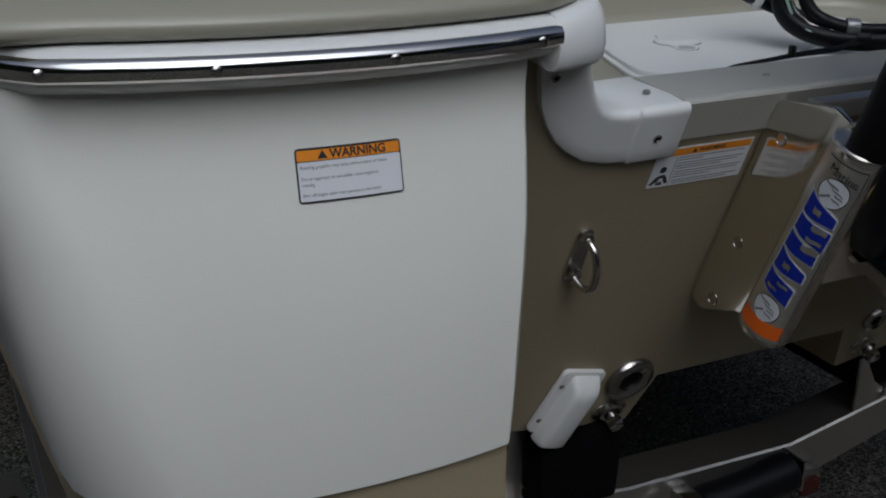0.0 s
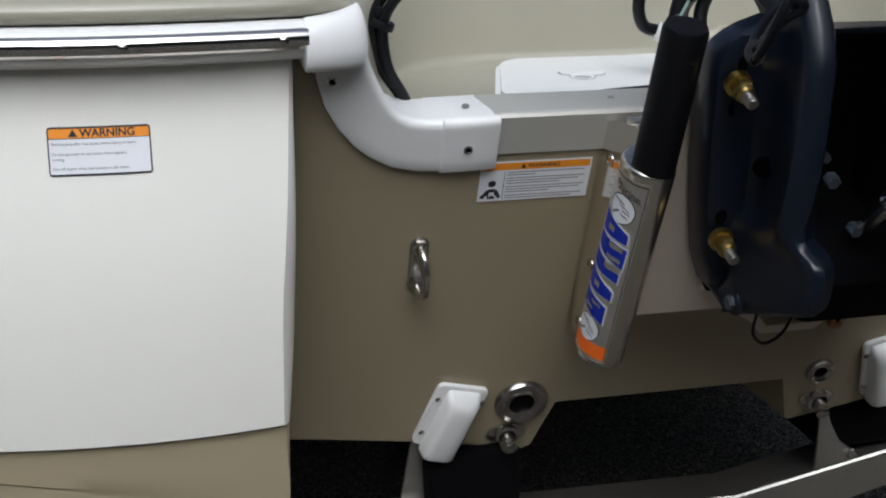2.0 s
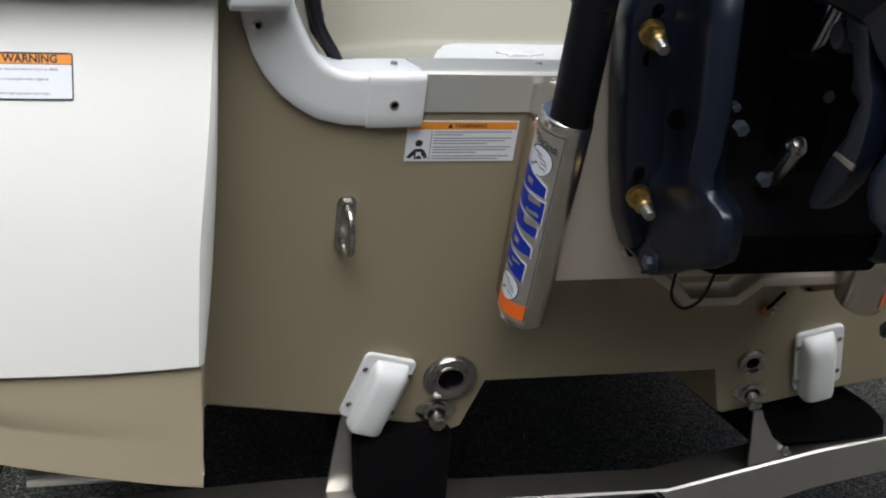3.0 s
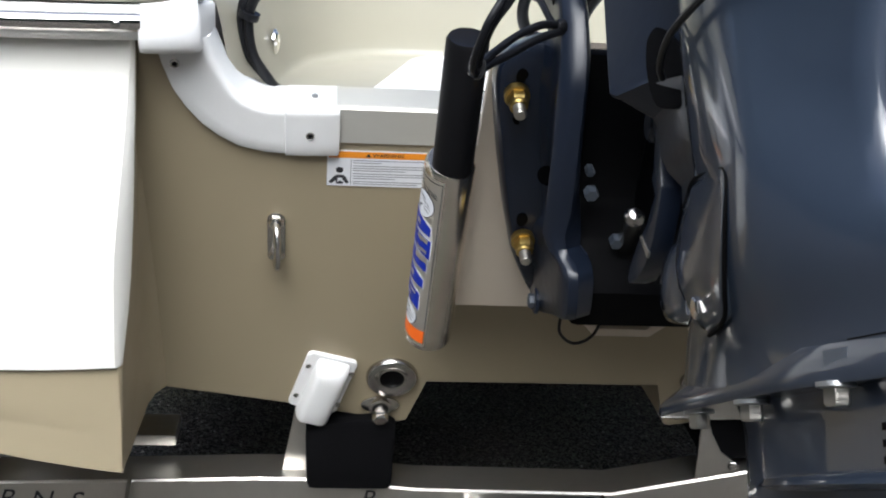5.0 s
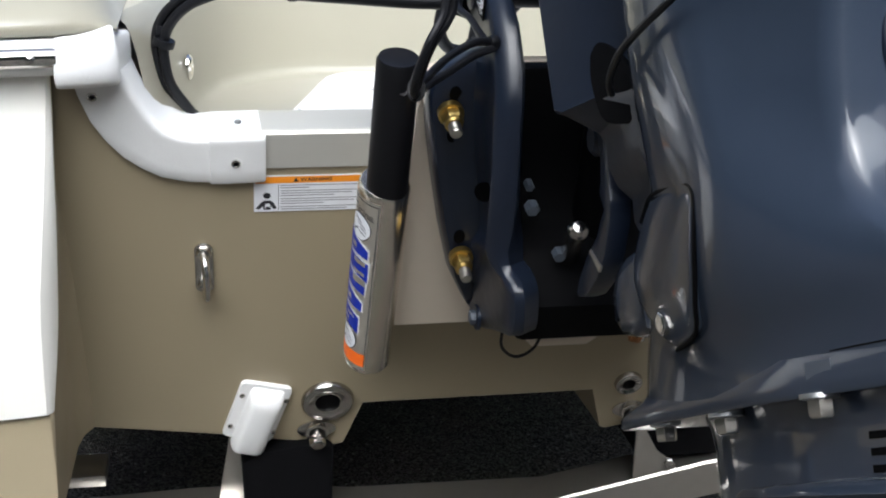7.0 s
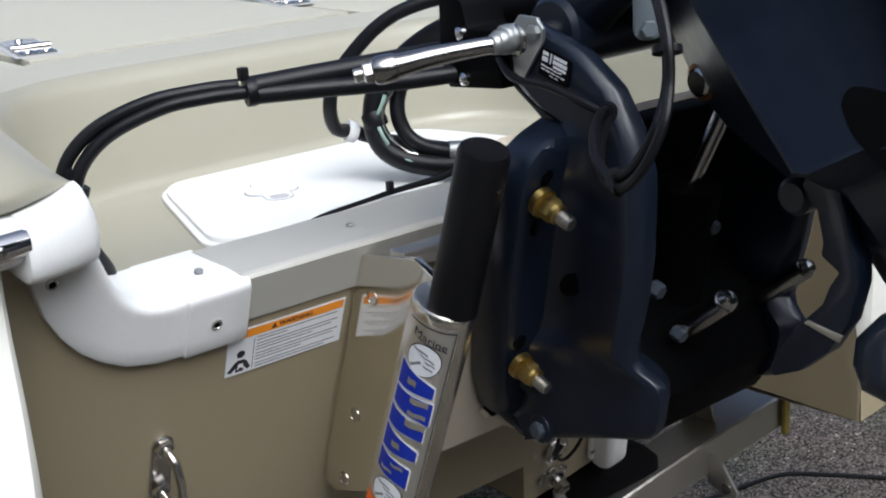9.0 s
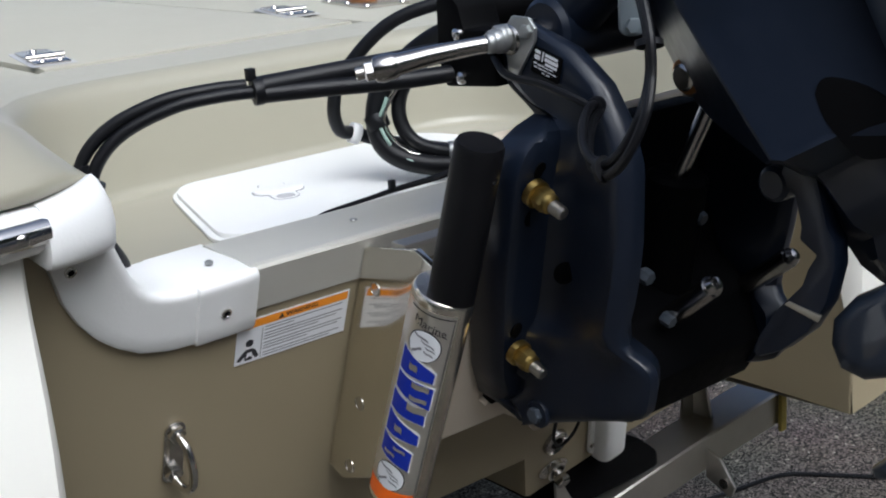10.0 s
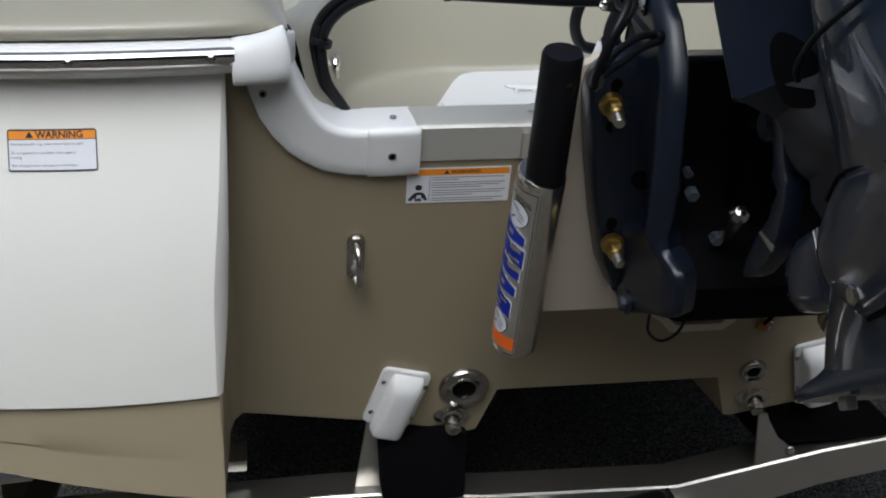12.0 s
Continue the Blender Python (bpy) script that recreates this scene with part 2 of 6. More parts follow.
def card(w, h, m, t=0.0006, x0=0.0, y0=0.0, r=0.0, bm=None):
    """A thin sheet w by h, its lower left corner at (x0, y0) of the frame m."""
    if r <= 0:
        return prism([(x0, y0), (x0 + w, y0), (x0 + w, y0 + h), (x0, y0 + h)], m, 0, t, bm=bm)
    pts = []
    for cx, cy, a0 in ((x0 + w - r, y0 + r, -90), (x0 + w - r, y0 + h - r, 0), (x0 + r, y0 + h - r, 90), (x0 + r, y0 + r, 180)):
        pts += [(cx + r * math.cos(radians(a0 + k * 30)), cy + r * math.sin(radians(a0 + k * 30))) for k in range(4)]
    return prism(pts, m, 0, t, bm=bm)


# ---- the lie of the boat ----
XC = -0.028                       # the hull's middle
LEAN_T = math.atan(0.3953)        # the transom's lean


def ty(z):
    return 0.018 + 0.3953 * (0.871 - z)


def on_transom(x, z, out=0.0):
    """A frame on the transom: x to starboard, y up along it, z out of it (aft)."""
    s, c = math.sin(LEAN_T), math.cos(LEAN_T)
    m = Matrix(((1, 0, 0, x), (0, -s, -c, ty(z)), (0, c, -s, z), (0, 0, 0, 1)))
    return m @ Matrix.Translation((0, 0, out))


def mirror(x):
    return 2 * XC - x


YZX = Matrix(((0, 0, 1, 0), (1, 0, 0, 0), (0, 1, 0, 0), (0, 0, 0, 1)))   # (y, z, x)
XZY = Matrix(((1, 0, 0, 0), (0, 0, 1, 0), (0, 1, 0, 0), (0, 0, 0, 1)))   # (x, z, y)

# ---- ground ----
bm = bmesh.new()
bmesh.ops.create_grid(bm, x_segments=2, y_segments=2, size=400)
tagged(part("ground", bm, ASPHALT, None, "worn grey asphalt lot with pale exposed stones"), kind="structure", category="ground")

rng = np.random.default_rng(5)
count = 14000
px = rng.uniform(-1.6, 2.6, count)
py = rng.uniform(-0.1, 2.2, count)
size = rng.uniform(0.0018, 0.0048, count)
spin = rng.uniform(0, 6.28, count)
base = np.array([(1, 0, 0), (0.2, 0.9, 0), (-0.9, 0.4, 0), (-0.6, -0.8, 0), (0.5, -0.85, 0), (0.1, 0.05, 0.75)])
verts, faces = [], []
for i in range(count):
    c, s = math.cos(spin[i]) * size[i], math.sin(spin[i]) * size[i]
    for bx, by, bz in base:
        verts.append((px[i] + bx * c - by * s, py[i] + bx * s + by * c, bz * size[i] - 0.0004))
    k = i * 6
    faces += [(k + j, k + (j + 1) % 5, k + 5) for j in range(5)]
me = bpy.data.meshes.new("loose_stones")
me.from_pydata(verts, [], faces)
me.materials.append(STONE)
tagged(new("loose_stones", me), "small pale stones bedded in the asphalt", "gravel", kind="stuff")

# unseen surroundings, added to block low skylight and fill reflections: dark trees aft and at the sides, a pale wall
# beyond the bow
TREE_SCREEN = material("unseen_tree_screen", (0.035, 0.045, 0.026), 0.95, vary=0.5, scale=3.0, spec=0.1)
SIDING = material("pale_siding", (0.55, 0.58, 0.62), 0.7, vary=0.04, scale=4.0)
rng = np.random.default_rng(11)
rows = [[], [], [], []]
for k in range(181):
    a = radians(-215 + 250 * k / 180)
    h = 9.6 + 2.2 * math.sin(3.1 * a) * math.sin(7.7 * a) + rng.uniform(-0.5, 0.5)
    for row, (r, f) in zip(rows, ((15.0, 0.0), (14.6, 0.45), (15.0, 0.85), (15.6, 1.0))):
        rr = r + rng.uniform(-0.35, 0.35)
        row.append(Vector((rr * math.cos(a), rr * math.sin(a), h * f - (0.02 if f == 0 else 0))))
tagged(part("backdrop", loft(rows, closed=False), TREE_SCREEN, None, "unseen dark tree band added to cut low skylight"), kind="structure", category="backdrop")
tagged(part("far_wall", box((-5.0, 13.0, -0.02), (9.0, 13.3, 3.2), 0.02), SIDING, None, "unseen pale house wall added beyond the bow"), kind="structure", category="backdrop")

# ---- the boat ----
boat = thing("boat", (0, 0, 0), "tan and white fibreglass fishing boat resting on its trailer", "boat")

# hull bottom and transom, drawn out forward from the transom's outline
left = [(-0.60, 0.90), (-0.585, 0.528), (-0.392, 0.496), (-0.232, 0.462), (-0.222, 0.466), (-0.197, 0.542)]
outline = left + [(mirror(x) + 0.0, z) for x, z in reversed(left)]
rows = []
for d in (0.0, 0.004, 0.05, 1.0, 2.6, 5.6):
    rows.append([Vector((x, ty(z) + d, min(z, 0.545 - 0.085 * min(1.0, d)) if abs(x - XC) < 0.18 else z)) for x, z in outline])
rows[0] = [Vector((XC + (x - XC) * 0.996, ty(z), z + (0.003 if z < 0.8 else 0))) for x, z in outline]
part("hull", loft(rows), TAN, boat, "tan gelcoat hull bottom and transom", 25)
upper = [(-0.60, 0.895), (-0.60, 1.052), (-0.505, 1.052), (-0.480, 0.985), (-0.44, 0.960)]
upper = upper + [(mirror(x), z) for x, z in reversed(upper)]
part("upper_transom", loft([[Vector((x, ty(z) + d, z)) for x, z in upper] for d in (0.0, 0.055)]), TAN, boat, "", 20)
for x0, x1 in ((-0.60, -0.51), (mirror(-0.51), mirror(-0.60))):
    part("quarter_block", box((x0, 0.02, 0.94), (x1, 0.12, 1.085), 0.004), TAN, boat, "tan corner of the transom behind the white moulding")


def g(z):
    zs = [0.60, 0.67, 0.72, 0.80, 0.88, 0.956, 1.0, 1.03, 1.09]
    ys = [-0.117, -0.1205, -0.124, -0.125, -0.119, -0.104, -0.093, -0.088, -0.088]
    return float(np.interp(z, zs, ys))


def face_y(x, z):
    return g(z) + 0.62 * (x + 0.72) ** 2


def crease(z):
    return float(np.interp(z, [0.5, 0.67, 0.8, 0.93, 1.05], [-0.584, -0.585, -0.583, -0.571, -0.563]))


def side_x(z):
    return float(np.interp(z, [0.5, 0.67, 0.76, 0.88, 0.97, 1.05], [-0.584, -0.5815, -0.572, -0.5655, -0.5635, -0.562]))


def outer_x(z):
    return float(np.interp(z, [0.672, 0.76, 0.86, 1.09], [-0.996, -1.016, -1.034, -1.067]))


def pod(flip):
    X = (lambda x: mirror(x)) if flip else (lambda x: x)
    zs = [1.09, 1.06, 1.03, 1.0, 0.97, 0.94, 0.90, 0.86, 0.82, 0.78, 0.74, 0.70, 0.685, 0.677, 0.6755, 0.672]
    rows = []
    for z in zs:
        inset = 0.006 if z == 0.672 else 0.0
        xo, xi = outer_x(z), crease(z)
        row = []
        for y in (5.6, 1.6, 0.5, 0.12, 0.03):
            row.append((X(xo + inset), y, z))
        r = float(np.interp(z, [0.67, 0.90, 1.0], [0.13, 0.10, 0.07]))
        cx = xo + r
        yc = face_y(cx, z) + r
        for k in range(1, 6):
            a = radians(180 + 90 * k / 6)
            row.append((X(cx + r * math.cos(a) + inset), yc + r * math.sin(a) + inset, z))
        for k in range(0, 15):
            x = cx + (xi - 0.003 - cx) * k / 14
            row.append((X(x), face_y(x, z) + inset, z))
        row.append((X(xi), face_y(xi, z) + 0.003 + inset, z))
        w = max(0.004, (side_x(z) - xi) * 2.2)
        row.append((X(xi + (side_x(z) - xi) * 0.62), face_y(xi, z) + 0.0028 + w * 0.35 + inset, z))
        row.append((X(side_x(z)), face_y(xi, z) + 0.0028 + w + inset, z))
        rows.append([Vector(p) for p in row])
    part("aft_panel", loft(rows, closed=False), WHITE, boat, "glossy white gelcoat panel of the stern", 40)
    # inner side, tan, rounding back to the transom
    zs = [1.09, 1.05, 1.01, 0.97, 0.93, 0.88, 0.82, 0.76, 0.70, 0.67, 0.62, 0.58, 0.557 if flip else 0.532]
    rows = []
    for z in zs:
        xi, xs, y0 = crease(z), side_x(z), face_y(crease(z), z) + 0.0028
        yb = ty(z) + 0.01
        w = max(0.004, (xs - xi) * 2.2)
        b = 0.004 if z > 0.672 else 0.0
        row = [(X(xi - b), y0 + b, z), (X(xi + (xs - xi) * 0.62 - b), y0 + w * 0.35 + b, z), (X(xs - b * 0.3), y0 + w, z), (X(xs - 0.001), y0 + w + 0.02, z)]
        for k in range(1, 8):
            f = k / 7
            row.append((X(xs + (-0.580 - xs) * f + 0.02 * max(0, f - 0.8) * 5 * f), y0 + w + 0.02 + (yb - y0 - w - 0.02) * f, z - (0.004 * f if z < 0.55 else 0)))
        rows.append([Vector(p) for p in row])
    part("inner_side", loft(rows, closed=False), TAN, boat, "", 40)
    # lower tan band under the white panel, with a moulded spray rail, and the bottom behind it
    def low_z(x):
        return (0.557 if flip else 0.532) + 0.215 * (-0.584 - x) * (1 if x > -0.9 else 1.0)
    rows = []
    n = 16
    for f in (0.0, 0.25, 0.44, 0.47, 0.52, 0.75, 0.97, 1.0):
        row = []
        for k in range(n + 1):
            x = -0.982 + (-0.584 + 0.982) * k / n
            fz = f + 0.14 * k / n * math.sin(math.pi * f)
            z = 0.6745 + (low_z(x) - 0.6745) * fz
            y = face_y(x, 0.672) + 0.007 - 0.004 * f + (0.004 if 0.47 <= f else 0) * max(0.0, 1 - 1.05 * k / n) + (0.004 if f == 1.0 else 0)
            row.append(Vector((X(x), y, z)))
        rows.append(row)
    for y in (0.2, 1.6, 5.6):
        rows.append([Vector((X(-0.982 + 0.398 * k / n), y, low_z(-0.982 + 0.398 * k / n) - 0.015)) for k in range(n + 1)])
    part("lower_band", loft(rows, closed=False), TAN, boat, "tan band of the stern with a faint moulded step", 30)


pod(False)
pod(True)


# rub rail with its chrome insert, following the stern's curve
def rail(flip):
    X = (lambda x: mirror(x)) if flip else (lambda x: x)
    xs = [-1.075, -1.062, -1.04, -1.0] + [-0.95 + 0.039 * k for k in range(0, 11)] + [-0.550]
    def centre(x):
        if x > -0.99:
            return face_y(x, 1.08) - 0.002
        return face_y(-0.99, 1.08) + 0.02 * ((-0.99 - x) / 0.03) ** 1.6
    sect = [(0.03, -0.024), (-0.006, -0.023), (-0.022, -0.016), (-0.0285, -0.009), (-0.0285, 0.009), (-0.025, 0.0135), (-0.016, 0.0165), (0.03, 0.017)]
    rows = [[Vector((X(x), centre(x) + dy, 1.08 + dz)) for dy, dz in sect] for x in xs]
    r = part("rub_rail", loft(rows), PLASTIC, boat, "white vinyl rub rail", 50)
    sect = [(-0.026, -0.0105), (-0.031, -0.0095), (-0.0355, -0.005), (-0.0365, 0.0), (-0.0355, 0.005), (-0.031, 0.0095), (-0.026, 0.0105)]
    rows = [[Vector((X(x), centre(x) + dy, 1.08 + dz)) for dy, dz in sect] for x in xs]
    part("rail_insert", loft(rows), CHROME, r, "polished stainless insert of the rail", 60)
    for x in (-0.575, -0.725, -0.872, -1.0):
        m = along((X(x), centre(x) - 0.0352, 1.079), (X(x), centre(x) - 0.5, 1.079))
        s = lathe([(0.0052, 0.0), (0.0050, 0.0018), (0.0032, 0.0030), (0.0008, 0.0034)], m, 14)
        part("screw", s, STEEL, r)
    return centre


rail(False)
rail(True)


# pod decks: a rounded shoulder above the rail, then the flat
def shoulder(flip):
    X = (lambda x: mirror(x)) if flip else (lambda x: x)
    prof = [(0.012, 1.0962), (-0.004, 1.0972), (-0.0125, 1.0992), (-0.0185, 1.1032), (-0.0205, 1.1082), (-0.0188, 1.1135), (-0.0120, 1.1195), (-0.001, 1.1255), (0.020, 1.1335), (0.048, 1.1425), (0.064, 1.1472), (0.073, 1.1498), (0.082, 1.1512), (0.11, 1.1518), (0.20, 1.152), (0.45, 1.152), (5.6, 1.152)]
    rows = []
    xs = [-1.10, -1.06, -1.02, -0.97] + [-0.95 + 0.04 * k for k in range(0, 11)] + [-0.535, -0.515, -0.500, -0.490]
    for x in xs:
        back = min(1.0, max(0.0, (x + 0.55) / 0.053))
        fall = min(1.0, max(0.0, (x + 0.54) / 0.05))
        row = []
        for dy, z in prof:
            y = face_y(max(x, -0.99), 1.08) + dy + (0.03 if x < -1.05 else 0) + 0.020 * back * max(0.0, 1 - (dy + 0.0205) / 0.10)
            row.append(Vector((X(x), min(y, 5.6), z - 0.92 * fall * fall * max(0.0, z - 1.102))))
        rows.append(row)
    part("deck_shoulder", loft(rows, closed=False), BEIGE, boat, "rounded tan gelcoat deck edge above the rail", 50)


shoulder(False)
shoulder(True)

# splash well: floor, coved walls and rim
half_floor = [(-0.452, 0.012), (-0.444, 0.035), (-0.422, 0.11), (-0.407, 0.20), (-0.396, 0.26), (-0.375, 0.32), (-0.340, 0.367), (-0.295, 0.392), (-0.24, 0.401), (-0.12, 0.404), (XC, 0.405)]
path = half_floor + [(mirror(x), y) for x, y in reversed(half_floor[:-1])]
rows = []
for grow, z in ((-0.03, 0.9625), (-0.008, 0.9628), (-0.001, 0.9642), (0.004, 0.968), (0.007, 0.975), (0.010, 0.990), (0.016, 1.02), (0.024, 1.06), (0.031, 1.086), (0.036, 1.095), (0.044, 1.102), (0.055, 1.105)):
    row = []
    for i, (x, y) in enumerate(path):
        a, b = path[max(i - 1, 0)], path[min(i + 1, len(path) - 1)]
        t = Vector((b[0] - a[0], b[1] - a[1])).normalized()
        row.append(Vector((x - t.y * grow, y + t.x * grow, z)))
    rows.append(row)
well = part("splash_well", loft(rows, closed=False), BEIGE, boat, "tan moulded splash well with coved corners", 60)
inner = rows[0]
bm = bmesh.new()
bm.faces.new([bm.verts.new(p) for p in inner])
bmesh.ops.triangulate(bm, faces=bm.faces)
part("well_floor", bm, BEIGE, boat)

# deck forward of the well, in one sheet round the rim
rim = rows[-1]
bm = bmesh.new()
outer = []
for p in rim:
    d = Vector((p.x - XC, (p.y - 0.05) * 2.2))
    if p.y < 0.22:
        outer.append(Vector((-0.54 if p.x < XC else mirror(-0.54), p.y, 1.105)))
    elif abs(p.x - XC) > 0.36:
        outer.append(Vector((-0.50 if p.x < XC else mirror(-0.50), p.y + 0.06, 1.105)))
    else:
        outer.append(Vector((p.x * 1.2, 0.58, 1.105)))
a = [bm.verts.new(p) for p in rim]
b = [bm.verts.new(p) for p in outer]
for i in range(len(a) - 1):
    bm.faces.new((a[i], a[i + 1], b[i + 1], b[i]))
part("well_rim", bm, DECK, boat, "", 50)
deck = box((-0.62, 0.578, 1.05), (-0.278, 5.6, 1.105), 0.003)
deck = box((0.252, 0.578, 1.05), (mirror(-0.62), 5.6, 1.105), 0.003, bm=deck)
deck = box((-0.277, 0.578, 1.05), (0.251, 0.592, 1.105), 0.003, bm=deck)
deck = box((-0.278, 0.592, 1.05), (0.252, 5.6, 1.086), 0.0, bm=deck)
part("rear_deck", deck, DECK, boat, "pale tan textured rear deck")
hatch = part("deck_hatch", box((-0.264, 0.604, 1.09), (0.236, 5.5, 1.1075), 0.005), DECK, boat, "large pale tan deck hatch with a drip groove round it")


def hinge(x, y, turn):
    m = pose(x, y, 1.1078, 0, 0, turn)
    # no real recess: its shade is a grey card on the hatch
    part("hinge_recess_shade", card(0.062, 0.19, m, 0.0006, -0.031, -0.095, 0.006), SHADE_WHITE, boat, "flat grey card coloured as the shade of a hinge recess")
    h = part("hinge", prism([(-0.024, -0.085), (0.024, -0.085), (0.024, 0.075), (0.012, 0.085), (-0.012, 0.085), (-0.024, 0.075)], m, 0.0008, 0.004, 0.001), STEEL, boat, "polished steel hatch hinge")
    for u, v in ((-0.012, -0.068), (0.012, -0.068), (-0.012, 0.005), (0.012, 0.005), (0.0, 0.062)):
        part("screw", lathe([(0.0058, 0.004), (0.005, 0.006), (0.001, 0.007)], m @ Matrix.Translation((u, v, 0)), 12), CHROME, h)
    part("knuckle", rod(m @ Vector((-0.026, -0.030, 0.005)), m @ Vector((0.026, -0.030, 0.005)), 0.0055, 12), STEEL, h)


hinge(-0.222, 0.715, -11)
hinge(0.262, 0.84, -14)


# flush latch plates beside the hatch
def latch_plate(x, y, turn, w, h):
    m = pose(x, y, 1.1055, 0, 0, turn)
    lp = part("latch_plate", card(w, h, m, 0.004, -w / 2, -h / 2, 0.012), STEEL, boat, "steel plate with a copper-coloured drain in it")
    part("drain_cup", lathe([(0.024, 0.004), (0.024, 0.009), (0.018, 0.010), (0.014, 0.006), (0.012, 0.004)], m @ Matrix.Translation((0.004, 0.02, 0)) @ Matrix.Diagonal((1, 1.6, 1, 1)), 24), COPPER, lp, "copper-coloured ring")
    part("cup_bore", lathe([(0.0125, 0.0045), (0.001, 0.0045)], m @ Matrix.Translation((0.004, 0.02, 0)) @ Matrix.Diagonal((1, 1.6, 1, 1)), 18), MATT_BLACK, lp)
    for u in (-0.38, 0.38):
        for v in (-0.40, 0.0, 0.40):
            part("screw", lathe([(0.0062, 0.004), (0.005, 0.006), (0.001, 0.007)], m @ Matrix.Translation((u * w, v * h, 0)), 12), CHROME, lp)


latch_plate(-0.318, 0.90, -8, 0.098, 0.29)
latch_plate(0.415, 0.82, -10, 0.09, 0.20)
part("rod_socket", box((0.50, 0.70, 1.105), (0.57, 0.76, 1.13), 0.006), STEEL, boat, "low steel fitting on the rear deck")

# folded seat back standing on the pod deck, with steel corner brackets
part("seat_back", box((-0.86, 0.285, 1.140), (-0.486, 0.31, 1.46), 0.008), BEIGE, boat, "upright tan panel of the folded jump seat")
for x, d in ((-0.4878, -1), (-0.858, 1)):
    bk = part("corner_bracket", box((min(x, x + d * 0.034), 0.276, 1.152), (max(x, x + d * 0.034), 0.2845, 1.36), 0.0015), STEEL, boat, "steel bracket of the folded seat")
    for z in (1.175, 1.215, 1.27):
        part("screw", lathe([(0.006, 0.0), (0.005, 0.0025), (0.001, 0.0035)], along((x + d * 0.019, 0.276, z), (x + d * 0.019, 0.0, z)), 14), CHROME, bk)

# stern light on the pod deck
m = pose(-0.82, 0.105, 1.1515)
nl = part("stern_light", lathe([(0.050, 0.0), (0.050, 0.004), (0.045, 0.010), (0.030, 0.013)], m @ Matrix.Diagonal((1, 1.55, 1, 1)), 40), CHROME, boat, "low stern light with chrome base and dark cover")
cov = prism([(-0.012, -0.098), (0.012, -0.098), (0.017, -0.060), (0.036, -0.020), (0.040, 0.030), (0.030, 0.062), (-0.030, 0.062), (-0.040, 0.030), (-0.036, -0.020), (-0.017, -0.060)], m, 0.0, 0.026, 0.007, 3)
part("cover", cov, NAVY, nl, "dark blue plastic cover", 50)

# white hatch in the well, its corners rounded, with a recessed twist latch
def rounded(x0, y0, x1, y1, r, steps=6):
    pts = []
    for cx, cy, a0 in ((x1 - r, y0 + r, -90), (x1 - r, y1 - r, 0), (x0 + r, y1 - r, 90), (x0 + r, y0 + r, 180)):
        pts += [(cx + r * math.cos(radians(a0 + 90 * k / steps)), cy + r * math.sin(radians(a0 + 90 * k / steps))) for k in range(steps + 1)]
    return pts


lid_m = pose(0, 0, 0.9622, 0, 0, 0)


def tapered(pts):
    return [(XC + (x - XC) * (1.0 - 1.05 * (y - 0.10)), y) for x, y in pts]


part("hatch_frame", prism(tapered(rounded(-0.303, 0.096, mirror(-0.303), 0.376, 0.05)), lid_m, 0.0, 0.005, 0.002), LID, boat, "white frame round the well hatch")
lid = part("well_hatch", prism(tapered(rounded(-0.295, 0.103, mirror(-0.295), 0.369, 0.045)), lid_m, 0.0045, 0.0105, 0.002), LID, boat, "white plastic hatch in the splash well")
lm = pose(-0.146, 0.236, 0.9727, 0, 0, -16) @ Matrix.Diagonal((0.9, 0.9, 1, 1))
# dark edges and shadow of the latch, laid on as thin grey shapes
part("latch_outline", prism(rounded(-0.0185, -0.052, 0.0185, 0.052, 0.0170), lm, 0.0, 0.0003), GREY_INK, lid, "dark gap round the latch")
part("latch_outline", prism(rounded(-0.0350, -0.0195, 0.0350, 0.0195, 0.0180), lm, 0.0, 0.0005), GREY_INK, lid, "dark gap round the latch")
part("latch_well", prism(rounded(-0.0172, -0.0507, 0.0172, 0.0507, 0.0160), lm, 0.0002, 0.0008), LID, lid, "finger recess of the latch")
part("twist_latch", prism(rounded(-0.0337, -0.0182, 0.0337, 0.0182, 0.0170), lm, 0.0003, 0.0036, 0.0012), LID, lid, "white twist latch")
part("latch_shade", prism(rounded(-0.012, -0.047, 0.012, -0.026, 0.009), lm, 0.0007, 0.0011), SHADE_WHITE, lid, "grey patch painted as shade in the latch hollow")

# grey metal trim over the transom's top, and its screws
trim_sect = [(ty(0.931) - 0.003, 0.931), (ty(0.976) - 0.003, 0.9755), (ty(0.976) - 0.001, 0.9790), (ty(0.976) + 0.003, 0.9808), (0.066, 0.9838), (0.072, 0.981), (0.072, 0.962), (0.064, 0.962), (0.064, 0.979), (ty(0.974) + 0.008, 0.976), (ty(0.931) + 0.003, 0.931)]
trim_ob = part("transom_trim", prism(trim_sect, YZX, -0.337, mirror(-0.337)), TRIM, boat, "grey metal trim capping the transom", 20)
for x in (-0.188, 0.13):
    part("screw", lathe([(0.005, 0.0), (0.004, 0.0015), (0.001, 0.002)], pose(x, 0.020, 0.9835) @ Matrix.Diagonal((0.8, 0.8, 1, 1)), 12), DULL_ZINC, trim_ob)


